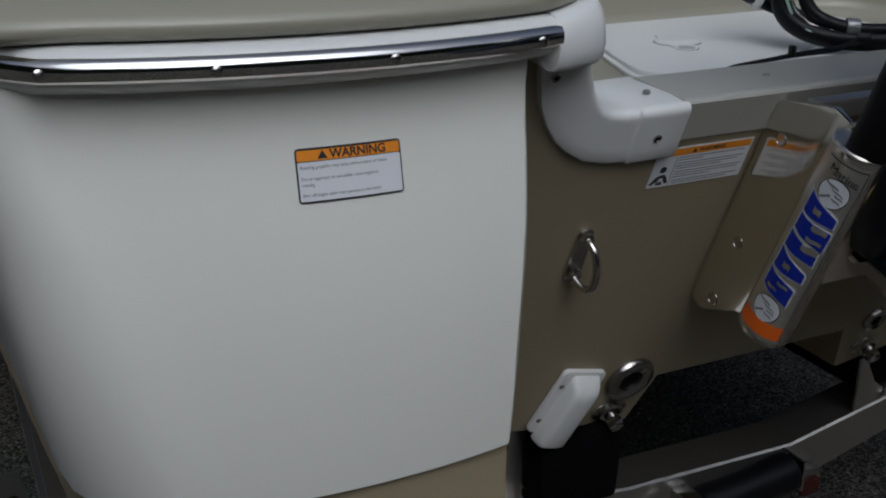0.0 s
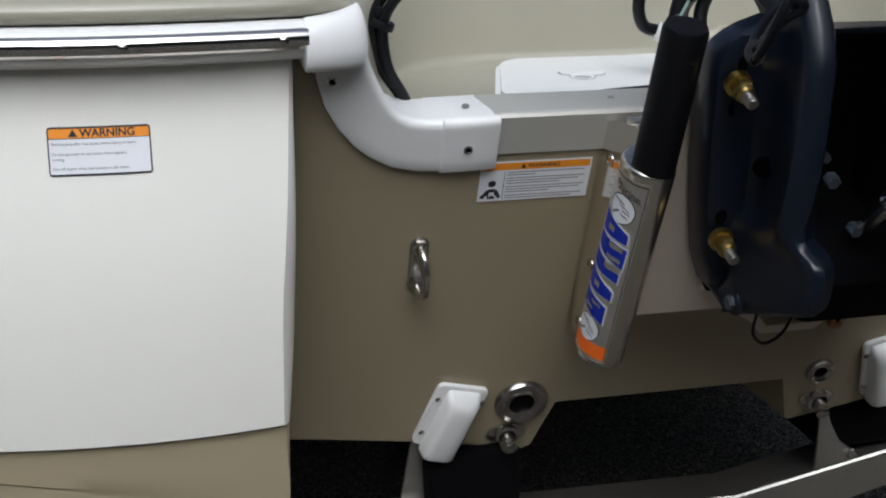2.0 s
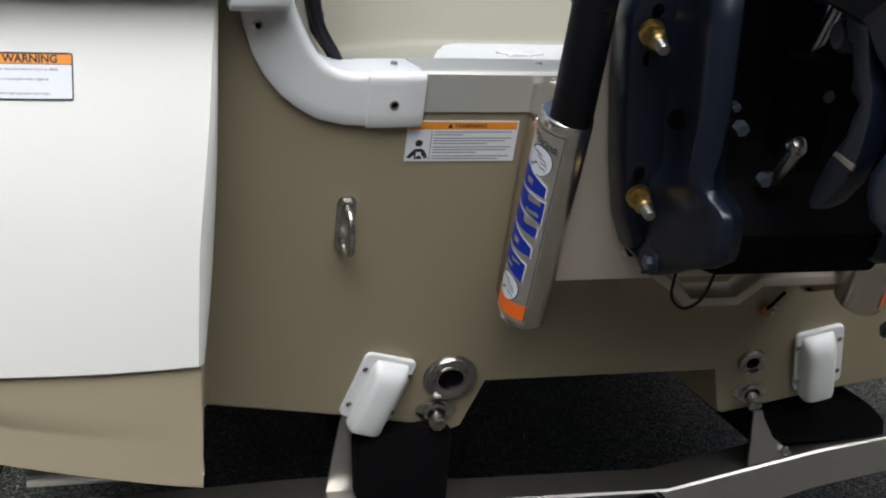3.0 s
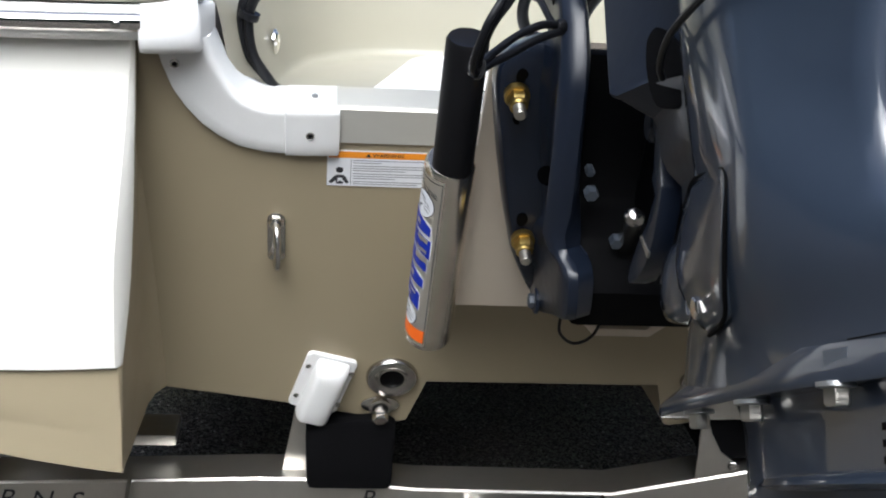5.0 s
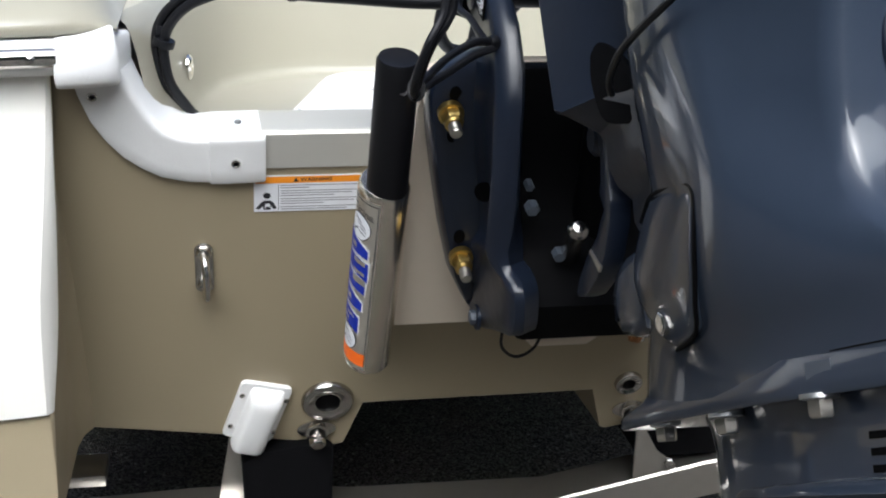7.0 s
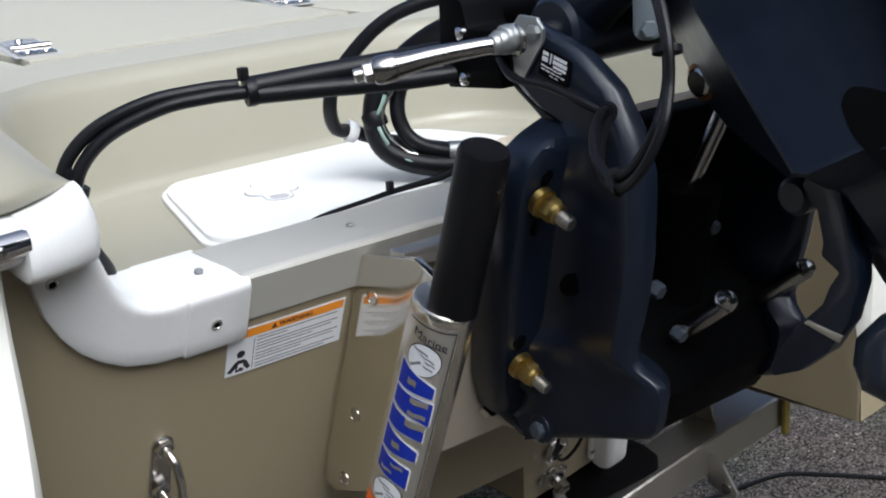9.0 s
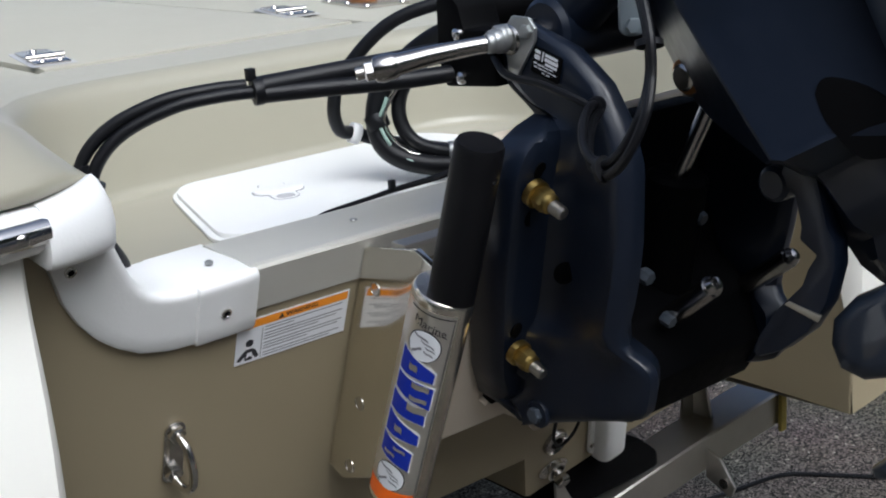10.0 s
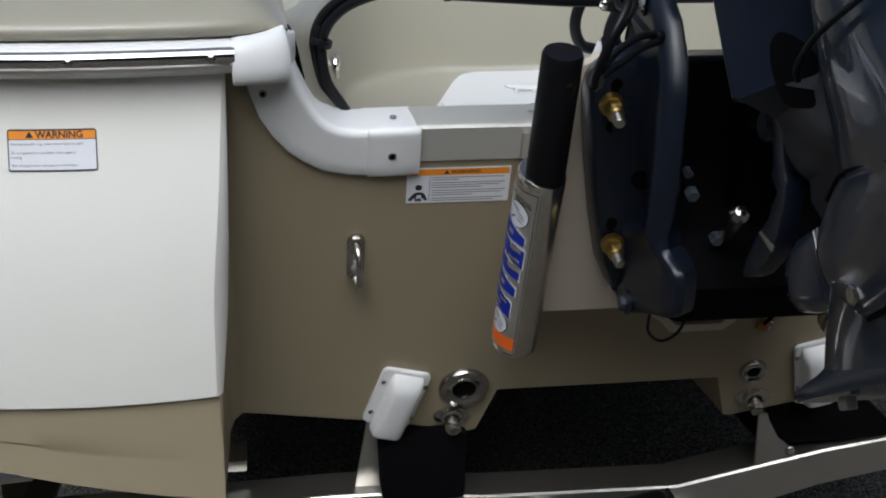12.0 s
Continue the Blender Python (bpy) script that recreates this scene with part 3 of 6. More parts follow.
# white moulded corner pieces: a collar round the rail's end, a flat elbow down to the trim, a sleeve over it
def corner(flip):
    X = (lambda x: mirror(x)) if flip else (lambda x: x)
    aft = Vector((0, -math.cos(LEAN_T), -math.sin(LEAN_T)))
    st = [  # outer edge x z, inner edge x z, how far proud of the transom
        (-0.542, 1.056, -0.488, 1.062, 0.010),
        (-0.5368, 1.032, -0.4818, 1.044, 0.0095),
        (-0.526, 0.9995, -0.473, 1.025, 0.009),
        (-0.5115, 0.974, -0.4635, 1.0065, 0.008),
        (-0.494, 0.953, -0.4545, 0.9945, 0.008),
        (-0.475, 0.938, -0.445, 0.9858, 0.008),
        (-0.452, 0.9250, -0.432, 0.9793, 0.008),
        (-0.421, 0.9178, -0.415, 0.9762, 0.008),
        (-0.3975, 0.9168, -0.3975, 0.9762, 0.008),
        (-0.3960, 0.9155, -0.3960, 0.9782, 0.0105),
        (-0.3640, 0.9160, -0.3640, 0.9788, 0.0105),
        (-0.3345, 0.9168, -0.3345, 0.9792, 0.0105),
        (-0.3325, 0.9180, -0.3325, 0.9780, 0.009),
    ]
    rows = []
    for ox, oz, ix, iz, proud in st:
        O, I = Vector((ox, ty(oz), oz)) + aft * proud, Vector((ix, ty(iz), iz)) + aft * proud
        d = (I - O).normalized()
        flat = Vector((d.x, 0, d.z)).normalized()
        deep = 0.080 - I.y if ix > -0.45 else 0.09
        Y = Vector((0, 1, 0))
        row = [O + Y * 0.028, O - aft * 0.005, O - aft * 0.0015 + d * 0.0006, O + d * 0.004]
        row += [O.lerp(I, k) for k in (0.3, 0.55, 0.8)]
        row += [I - d * 0.0075, I - d * 0.004 - aft * 0.0006, I - d * 0.0012 - aft * 0.0028, I - aft * 0.0065 + flat * 0.0008, I + Y * 0.016 + flat * 0.0035, I + Y * 0.035 + flat * 0.0055, I + Y * deep + flat * 0.006, I + Y * deep - flat * 0.012]
        rows.append([Vector((X(p.x), p.y, p.z)) for p in row])
    c = part("corner_moulding", loft(rows), PLASTIC, boat, "white moulded plastic corner piece of the stern", 50)
    sect = [(-0.050, 1.048), (-0.090, 1.0445), (-0.1005, 1.0470), (-0.1055, 1.0530), (-0.1080, 1.066), (-0.1065, 1.080), (-0.1030, 1.0905), (-0.0965, 1.0965), (-0.0890, 1.0985), (-0.0870, 1.0985), (-0.0800, 1.0980), (-0.0700, 1.0970), (-0.0550, 1.0960), (-0.030, 1.095), (-0.005, 1.094), (0.0, 1.06)]
    right = [-0.486, -0.4885, -0.4890, -0.4885, -0.488, -0.489, -0.4905, -0.4925, -0.494, -0.494, -0.4955, -0.496, -0.495, -0.489, -0.480, -0.480]
    drop = [0, 0, 0, 0, 0, -0.003, -0.007, -0.010, -0.012, -0.012, -0.010, -0.006, 0.0, 0.0, 0.0, 0]
    rows = []
    for k, (f, inset) in enumerate(((0.0, 0.004), (0.015, 0.0008), (0.05, 0.0), (0.35, 0.0), (0.65, 0.0), (0.85, 0.0), (0.96, 0.0006), (1.0, 0.004))):
        row = []
        for (y, z), xr, dz in zip(sect, right, drop):
            x = -0.5535 + (xr + 0.5535) * f
            row.append(Vector((X(x), y + (0.020 * f * f if y < -0.06 else 0.0) + inset * (1.0 if y < -0.07 else 0.0), z - dz * f * f - inset * (1.0 if z > 1.09 else -1.0))))
        rows.append(row)
    part("collar", loft(rows), PLASTIC, c, "rounded collar over the end of the rail", 50)
    for x, z, proud in ((-0.521, 1.032, 0.0105), (-0.3672, 0.945, 0.0115)):
        p = Vector((X(x), ty(z), z)) + aft * proud
        part("screw", lathe([(0.0055, -0.002), (0.0053, 0.0006), (0.0035, 0.0012), (0.0030, 0.0002)], along(p, p + aft), 14), STEEL, c)
        part("screw_socket", lathe([(0.0030, 0.0009), (0.0005, 0.0009)], along(p, p + aft), 6), MATT_BLACK, c)
    part("screw", lathe([(0.0055, -0.002), (0.0053, 0.0008), (0.0035, 0.0016), (0.0030, 0.0004)], pose(X(-0.3631), 0.009, 0.9842) @ Matrix.Diagonal((0.75, 0.75, 1, 1)), 14), DULL_ZINC, c)


corner(False)
corner(True)


# warning labels
def on_panel(ob, out):
    """Lays a flat mesh of (x, height) on the curved white panel, its own thickness kept."""
    for v in ob.data.vertices:
        lift = v.co.y
        v.co.y = face_y(v.co.x, v.co.z) - 0.0003 - out - lift
    return ob


def panel_sheet(name, x0, z0, x1, z1, r, out, mat, parent, label=""):
    bm = bmesh.new()
    n = 16
    for lift in (0.0, 0.0003):
        rows = []
        for j in range(9):
            f = (0.0, 0.02, 0.06, 0.2, 0.5, 0.8, 0.94, 0.98, 1.0)[j]
            z = z0 + (z1 - z0) * f
            e = min(f, 1 - f) * (z1 - z0)
            cutin = r - math.sqrt(max(0.0, r * r - max(0.0, r - e) ** 2)) if e < r else 0.0
            rows.append([bm.verts.new((x0 + cutin + (x1 - x0 - 2 * cutin) * i / n, lift, z)) for i in range(n + 1)])
        for a, b in zip(rows, rows[1:]):
            for i in range(n):
                bm.faces.new((a[i], a[i + 1], b[i + 1], b[i]))
    return on_panel(part(name, bm, mat, parent, label), out)


def label_propeller():
    x0, z0, w, h = -0.8015, 0.9555, 0.0965, 0.0455
    base = panel_sheet("warning_label", x0, z0, x0 + w, z0 + h, 0.003, 0.0, INK, boat, "white and orange warning label with black border")
    panel_sheet("label_face", x0 + 0.0014, z0 + 0.0018, x0 + w - 0.0014, z0 + h - 0.0114, 0.001, 0.0004, PAPER, base, "white label face")
    panel_sheet("label_header", x0 + 0.0014, z0 + h - 0.0106, x0 + w - 0.0014, z0 + h - 0.0018, 0.001, 0.0004, ORANGE, base, "orange header of the label")
    t = Matrix(((1, 0, 0, x0), (0, 0, 1, 0), (0, 1, 0, z0), (0, 0, 0, 1)))
    on_panel(words("WARNING", 0.0102, t @ Matrix.Translation((0.0305, h - 0.0062, 0)), INK, base, "lettering", squash=1.04, bold=0.00028), 0.0009)
    on_panel(part("warning_sign", prism([(0.0195, h - 0.0092), (0.0285, h - 0.0092), (0.024, h - 0.0022)], t, 0, 0.0001), INK, base, "black warning triangle"), 0.0009)
    for text, y in (("Rotating propeller may cause serious injury or death.", 0.0297), ("Do not approach or use ladder when engine is", 0.0203), ("running.", 0.0154), ("Shut off engine when near persons in the water.", 0.0068)):
        on_panel(words(text, 0.0040, t @ Matrix.Translation((0.0035, y, 0)), GREY_INK, base, "lettering", squash=0.92, bold=0.00005), 0.0009)


label_propeller()


def label_transom():
    m = on_transom(-0.3465, 0.870, 0.0006)
    w, h = 0.1315, 0.0545
    base = part("warning_label", card(w, h, m, 0.0004, 0, 0), PAPER, boat, "white transom label with orange header and pictogram")
    t = m @ Matrix.Translation((0, 0, 0.0005))
    part("label_header", card(w - 0.004, 0.0095, t, 0.0001, 0.002, h - 0.0115), ORANGE, base, "orange header of the label")
    words("WARNING", 0.0068, t @ Matrix.Translation((w * 0.42, h - 0.0067, 0.0003)), INK, base, squash=1.15, bold=0.00018)
    part("warning_sign", prism([(w * 0.355, h - 0.0095), (w * 0.405, h - 0.0095), (w * 0.38, h - 0.0035)], t @ Matrix.Translation((0, 0, 0.0003)), 0, 0.0001), INK, base)
    for y, x1 in ((0.0388, 0.124), (0.0352, 0.066), (0.0306, 0.125), (0.0270, 0.118), (0.0234, 0.096), (0.0186, 0.126), (0.0150, 0.121), (0.0114, 0.084), (0.0064, 0.124), (0.0030, 0.112)):
        part("print_line", card(x1 - 0.032, 0.0012, t, 0.0001, 0.032, y), GREY_INK, base)
    part("border", card(0.0006, 0.0385, t, 0.0001, 0.029, 0.002), INK, base)
    part("pictogram", prism([(0.002, 0.0035), (0.009, 0.0125), (0.0125, 0.0150), (0.0195, 0.0150), (0.0230, 0.0125), (0.0275, 0.0035), (0.0240, 0.0015), (0.0205, 0.0065), (0.0200, 0.001), (0.0115, 0.001), (0.0110, 0.0065), (0.0060, 0.0015)], t @ Matrix.Translation((0, 0.002, 0)), 0, 0.0001), INK, base, "plain black shape of the pictogram")
    part("pictogram", prism([(0.0125, 0.0185), (0.0175, 0.0180), (0.0200, 0.0210), (0.0195, 0.0255), (0.0145, 0.0270), (0.0110, 0.0245), (0.0115, 0.0205)], t @ Matrix.Translation((0, 0.002, 0)), 0, 0.0001), INK, base, "plain black shape of the pictogram")
    part("pictogram_gap", prism([(0.0130, 0.0035), (0.0165, 0.0065), (0.0200, 0.0035), (0.0190, 0.0105), (0.0135, 0.0105)], t @ Matrix.Translation((0, 0.002, 0.0002)), 0, 0.0001), PAPER, base, "plain white shape in the pictogram")


label_transom()


# stern eye: backing plate, two nuts and a bent steel bar
def stern_eye(x):
    m = on_transom(x, 0.788)
    pl = part("stern_eye", prism(rounded(-0.0115, -0.038, 0.0115, 0.042, 0.011), m, 0, 0.003, 0.001), STEEL, boat, "stainless steel stern eye on a long plate")
    bar = [(0, 0.030, 0.0), (0, 0.030, 0.012), (0.002, 0.024, 0.024), (0.003, 0.006, 0.036), (0.003, -0.014, 0.038), (0.002, -0.027, 0.028), (0, -0.028, 0.014), (0, -0.025, 0.0)]
    part("eye_bar", tube([m @ Vector(p) for p in bar], 0.0045, 12, 5), STEEL, pl, "bent polished steel bar")
    for v in (0.030, -0.024):
        part("nut", hexagon(0.0095, 0.007, m @ Matrix.Translation((0, v, 0.003))), STEEL, pl)


stern_eye(-0.4085)
stern_eye(mirror(-0.4085))


# white scupper covers
def scupper(cx, cz, tilt, d):
    m = on_transom(cx, cz) @ pose(0, 0, 0, 0, 0, tilt)
    base = part("scupper_cover", prism(rounded(-0.036, -0.0555, 0.036, 0.0555, 0.009), m, 0, 0.008, 0.003, 3), PLASTIC, boat, "white plastic scupper cover screwed to the transom")
    sect = [(-0.0215, 0.006), (-0.0205, 0.016), (-0.0185, 0.023), (-0.015, 0.0275), (-0.010, 0.0295), (0.010, 0.0300), (0.018, 0.0290), (0.023, 0.026), (0.0262, 0.021), (0.0278, 0.014), (0.0285, 0.006)]
    rows = [[m @ Vector((d * u * f, v, (w - 0.006) * k + 0.006)) for u, w in sect] for v, k, f in ((0.050, 0.02, 0.86), (0.047, 0.30, 0.92), (0.042, 0.62, 0.97), (0.036, 0.84, 1.0), (0.028, 0.96, 1.0), (0.018, 1.0, 1.0), (-0.03, 1.0, 1.0), (-0.060, 0.99, 1.0), (-0.064, 0.95, 0.98), (-0.066, 0.85, 0.95))]
    part("hood", loft(rows), PLASTIC, base, "", 60)
    for u, v in ((-0.029, 0.030), (-0.029, -0.032), (0.0325, 0.032), (0.0325, -0.034)):
        part("screw", lathe([(0.0042, 0.0075), (0.004, 0.0095), (0.0015, 0.0102)], m @ Matrix.Translation((d * u, v, 0)), 12), STEEL, base)


scupper(-0.345, 0.544, -16, 1)
scupper(mirror(-0.345) + 0.004, 0.560, 15, -1)


# through-hull drain rings and drain plugs
def drain(x, z, r):
    m = on_transom(x, z)
    ring = part("drain_fitting", lathe([(r, 0.0), (r, 0.003), (r * 0.93, 0.007), (r * 0.72, 0.009), (r * 0.56, 0.006), (r * 0.52, -0.012)], m, 32), SMOOTH_STEEL, boat, "polished steel through-hull ring")
    part("bore", lathe([(r * 0.55, 0.0012), (0.002, 0.0010)], m, 24), MATT_BLACK, ring, "dark opening")
    part("bore_ring", lathe([(r * 0.54, 0.001), (r * 0.54, 0.006), (r * 0.48, 0.006), (r * 0.46, 0.001)], m, 24), STEEL, ring)


drain(-0.247, 0.553, 0.037)
drain(0.192, 0.556, 0.021)


def plug(x, z):
    m = on_transom(x, z)
    fl = part("drain_plug", prism([(0.028 * math.cos(k * math.pi / 8) * 1.0, 0.0165 * math.sin(k * math.pi / 8)) for k in range(16)], m, 0, 0.003, 0.001), STEEL, boat, "steel drain plug on an oval flange")
    part("collar", lathe([(0.0165, 0.003), (0.0165, 0.010), (0.012, 0.011), (0.012, 0.003)], m, 24), STEEL, fl)
    part("stem", lathe([(0.009, 0.003), (0.009, 0.016), (0.0075, 0.017)], m @ pose(0, 0, 0, 12, 0, 0), 16), STEEL, fl)
    part("head", hexagon(0.0115, 0.014, m @ pose(0, 0, 0, 12, 0, 0) @ Matrix.Translation((0, 0, 0.016))), STEEL, fl)


plug(-0.261, 0.500)
plug(0.205, 0.503)
# copper-coloured transducer clip and the small ring in the well's side
m = on_transom(0.186, 0.645)
tc = part("transducer_clip", box((-0.012, -0.008, 0), (0.006, 0.006, 0.010), 0.003, m=m @ pose(0, 0, 0, 0, 0, -20)), COPPER, boat, "corroded copper clip")
part("clip_arm", rod(m @ Vector((-0.004, 0.004, 0.008)), m @ Vector((0.016, 0.034, 0.008)), 0.0028, 10, 0.001), MATT_BLACK, tc, "black arm of the clip")
for u, v in ((0.010, 0.004), (0.008, -0.006)):
    part("screw", lathe([(0.0038, 0.0), (0.0036, 0.005), (0.002, 0.006)], m @ Matrix.Translation((u, v, 0)), 12), STEEL, tc)
m = along((-0.421, 0.20, 1.013), (0.0, 0.15, 1.013))
gr = part("well_fitting", lathe([(0.0175, 0.0), (0.0175, 0.003), (0.013, 0.006), (0.009, 0.004)], m, 24), CHROME, boat, "chrome ring fitting in the well wall")
part("bore", lathe([(0.009, 0.002), (0.001, 0.0022)], m, 16), MATT_BLACK, gr)

# ---- the hydraulic jack plate on the transom ----
jack = thing("jack_plate", (0, 0, 0), "polished aluminium hydraulic jack plate bolted to the transom", "jack plate")
X0 = 0.008                         # the motor's middle


def plate_y(z):
    return -0.165 - 0.3953 * (z - 1.05)


for x in (-0.203, 2 * X0 + 0.203):
    prof = [(ty(0.968) - 0.003, 0.966), (-0.107, 0.980), (-0.136, 0.966), (plate_y(0.72) + 0.012, 0.705), (0.005, 0.700), (0.064, 0.679), (ty(0.69) - 0.002, 0.690)]
    sp = part("side_plate", prism(prof, YZX, x - 0.004, x + 0.004, 0.0012), ANODISED, jack, "mirror-bright anodised side plate")
    for y, z in ((-0.036, 0.925), (0.013, 0.785), (0.045, 0.70)):
        s = -1 if x < 0 else 1
        part("bolt_hole", lathe([(0.0080, 0.003), (0.0080, 0.0046), (0.0066, 0.0050), (0.0062, 0.0044)], along((x, y, z), (x + s, y, z)), 18), STEEL, sp, "steel rim of a bolt hole")
        part("hole", lathe([(0.0064, 0.0043), (0.0005, 0.0043)], along((x, y, z), (x + s, y, z)), 16), MATT_BLACK, sp, "dark bolt hole")
    for y, z in ((-0.089, 0.866), (-0.060, 0.800), (-0.033, 0.741)):
        part("pin_hole", lathe([(0.0036, 0.0044), (0.0005, 0.0044)], along((x, y, z), (x + (-1 if x < 0 else 1), y, z)), 12), MATT_BLACK, sp)
s, c = math.sin(LEAN_T), math.cos(LEAN_T)
pm = Matrix(((1, 0, 0, 0), (0, -s, -c, plate_y(0.9)), (0, c, -s, 0.9), (0, 0, 0, 1)))
part("rear_plate", prism([(-0.199, -0.175), (2 * X0 + 0.199, -0.175), (2 * X0 + 0.199, 0.175), (2 * X0 + 0.16, 0.20), (-0.150, 0.20), (-0.176, 0.188), (-0.180, 0.070), (-0.199, 0.050)], pm, -0.012, 0.0, 0.0015), SATIN, jack, "pale satin aluminium rear plate")
part("base_lip", prism([(-0.10, -0.135), (-0.022, -0.192), (-0.006, -0.212), (0.066, -0.212), (0.093, -0.184), (0.213, -0.184), (0.213, -0.171), (0.085, -0.171), (0.060, -0.199), (0.0, -0.199), (-0.016, -0.181), (-0.092, -0.126)], pm, -0.020, 0.012, 0.0015), SATIN, jack, "pale lower lip of the plate")
part("upper_bar", box((-0.20, -0.082, 0.972), (2 * X0 + 0.20, -0.060, 0.978), 0.002), ALUMINIUM, jack, "satin aluminium cross bar of the jack plate")

# hydraulic cylinder with a black ram cover and its printed wrap
CB, CJ, CT = Vector((-0.215, -0.0775, 0.700)), Vector((-0.2105, -0.1625, 0.948)), Vector((-0.2072, -0.215, 1.098))


def axis_frame(low, top):
    z = (Vector(top) - Vector(low)).normalized()
    x = (Vector((1, 0, 0)) - z * z.x).normalized()
    return Matrix.Translation(low) @ Matrix((x, z.cross(x), z)).transposed().to_4x4()


rm_frame = axis_frame(CB, CT)
axis = (CT - CB).normalized()
cm = axis_frame((-0.2177, -0.0568, 0.7048), (-0.2116, -0.1560, 0.9538)) @ Matrix.Diagonal((0.96, 1.10, 1, 1))       # the body is oval, the ram round
hb, hj, ht = 0.268, (CJ - CB).length, (CT - CB).length
cyl = part("cylinder", lathe([(0.024, 0.0), (0.0285, 0.001), (0.0295, 0.003), (0.0295, hb - 0.006), (0.0285, hb - 0.002), (0.0265, hb), (0.021, hb)], cm, 64), POLISHED, jack, "polished aluminium hydraulic cylinder")
rm = part("ram_cover", lathe([(0.0225, hj - 0.01), (0.0225, ht - 0.004), (0.0205, ht), (0.016, ht - 0.001), (0.001, ht - 0.001)], rm_frame, 40), BLACKROD, jack, "matt black ram cover")
part("grub_screw", lathe([(0.004, 0.0), (0.004, 0.001), (0.001, 0.001)], along(CT - axis * 0.035 + Vector((0.004, -0.0222, 0)), CT - axis * 0.035 + Vector((0.02, -0.2, 0))), 10), STEEL, rm)


def wrap(u0, u1, v0, v1, mat, name, out=0.0004, label="", shape=None, parent=None):
    """A printed patch on the cylinder: u is the angle in degrees, v the height along it. shape maps (0..1, 0..1) to (u, v)."""
    r = 0.0295 + out
    rows = []
    n, k = 10, 8
    for i in range(n + 1):
        row = []
        for j in range(k + 1):
            u, v = (u0 + (u1 - u0) * j / k, v0 + (v1 - v0) * i / n) if shape is None else shape(j / k, i / n)
            a = radians(u)
            row.append(Vector((r * math.cos(a), r * math.sin(a), v)))
        rows.append(row)
    b = loft([[cm @ p for p in row] for row in rows], closed=False)
    return part(name, b, mat, parent or cyl, label)


def angle_of(d):
    v = cm.inverted().to_3x3() @ Vector(d)
    return math.degrees(math.atan2(v.y, v.x))


A0 = angle_of((-0.853, -0.505, 0))         # the wrap's middle looks aft and to port
turn = 1 if (angle_of((0.0, -1, 0)) - A0 + 540) % 360 - 180 > 0 else -1


def U(d):
    return A0 + turn * d


wrap(U(-62), U(50), 0.008, 0.258, WRAP, "wrap", 0.0003, "silver printed wrap")
wrap(U(46), U(47.5), 0.012, 0.255, INK, "border_line", 0.0007)
wrap(U(-40), U(47.5), 0.2538, 0.255, INK, "border_line", 0.0007)
wrap(U(-60), U(46), 0.0135, 0.033, ORANGE_HOT, "orange_band", 0.0007, "bright orange printed band")


def oval(cu, cv, ru, rv):
    def f(p, q):
        x, y = 2 * p - 1, 2 * q - 1
        return U(cu + ru * x * math.sqrt(max(0, 1 - y * y / 2))), cv + rv * y * math.sqrt(max(0, 1 - x * x / 2))
    return f


def slab(cu, cv, ru, rv, shear, narrow=0.0):
    """A slanted block, its far side narrower by that share."""
    def f(p, q):
        x, y = 2 * p - 1, 2 * q - 1
        return U(cu + ru * x), cv + rv * y * (1 - narrow * (x + 1) / 2) + shear * x + 0.0012 * math.sin(2.5 * x)
    return f


# two white emblems with grey strokes, and five slanted blue blocks with white outlines between them
for cu, cv in ((2, 0.2180), (-9, 0.0490)):
    wrap(0, 0, 0, 0, INK, "emblem_outline", 0.0005, "thin dark outline of the emblem", oval(cu, cv, 32, 0.0180))
    wrap(0, 0, 0, 0, PAPER, "emblem", 0.0007, "plain white printed emblem", oval(cu, cv, 30, 0.0168))
    for du, dv, ru, rv, sh in ((-8, 0.009, 14, 0.0011, -0.003), (6, 0.0035, 13, 0.0008, -0.004), (12, -0.0015, 9, 0.0008, -0.003), (10, -0.0065, 9, 0.0009, -0.003), (-12, -0.006, 9, 0.0016, 0.002)):
        wrap(0, 0, 0, 0, GREY_INK, "emblem_stroke", 0.0010, "", slab(cu + du, cv + dv, ru, rv, sh))
for cu, cv, ru, rv, sh, nw in ((-2, 0.1900, 34, 0.0138, -0.0060, 0.55), (0, 0.1640, 36, 0.0098, -0.0055, -0.35), (-3, 0.1390, 35, 0.0108, -0.0055, 0.25), (-5, 0.1115, 34, 0.0138, -0.0060, 0.55), (-8, 0.0820, 32, 0.0122, -0.0065, 0.0)):
    wrap(0, 0, 0, 0, PAPER, "print_outline", 0.0009, "white outline of the blue print", slab(cu, cv, ru + 3, rv + 0.0016, sh, nw * 0.9))
    wrap(0, 0, 0, 0, BLUE, "print_block", 0.0013, "plain slanted blue printed block", slab(cu, cv, ru, rv, sh, nw))
for cu, cv, ru, rv in ((-8, 0.1905, 8, 0.0034), (12, 0.1710, 16, 0.0032), (12, 0.1560, 16, 0.0024), (14, 0.1440, 18, 0.0042), (-11, 0.1120, 8, 0.0034), (0, 0.0870, 12, 0.0018), (-18, 0.0785, 12, 0.0018)):
    wrap(0, 0, 0, 0, WRAP, "print_gap", 0.0016, "", slab(cu, cv, ru, rv, -0.002))


def round_words(text, size, u0, v0, slope, mat, out=0.0010):
    """Small lettering bent round the cylinder."""
    ob = words(text, size, Matrix.Identity(4), mat, cyl)
    for v in ob.data.vertices:
        a = radians(U(u0 + math.degrees(v.co.x / 0.0295)))
        v.co = cm @ Vector(((0.0295 + out) * math.cos(a), (0.0295 + out) * math.sin(a), v0 + v.co.y + slope * v.co.x))
    return ob


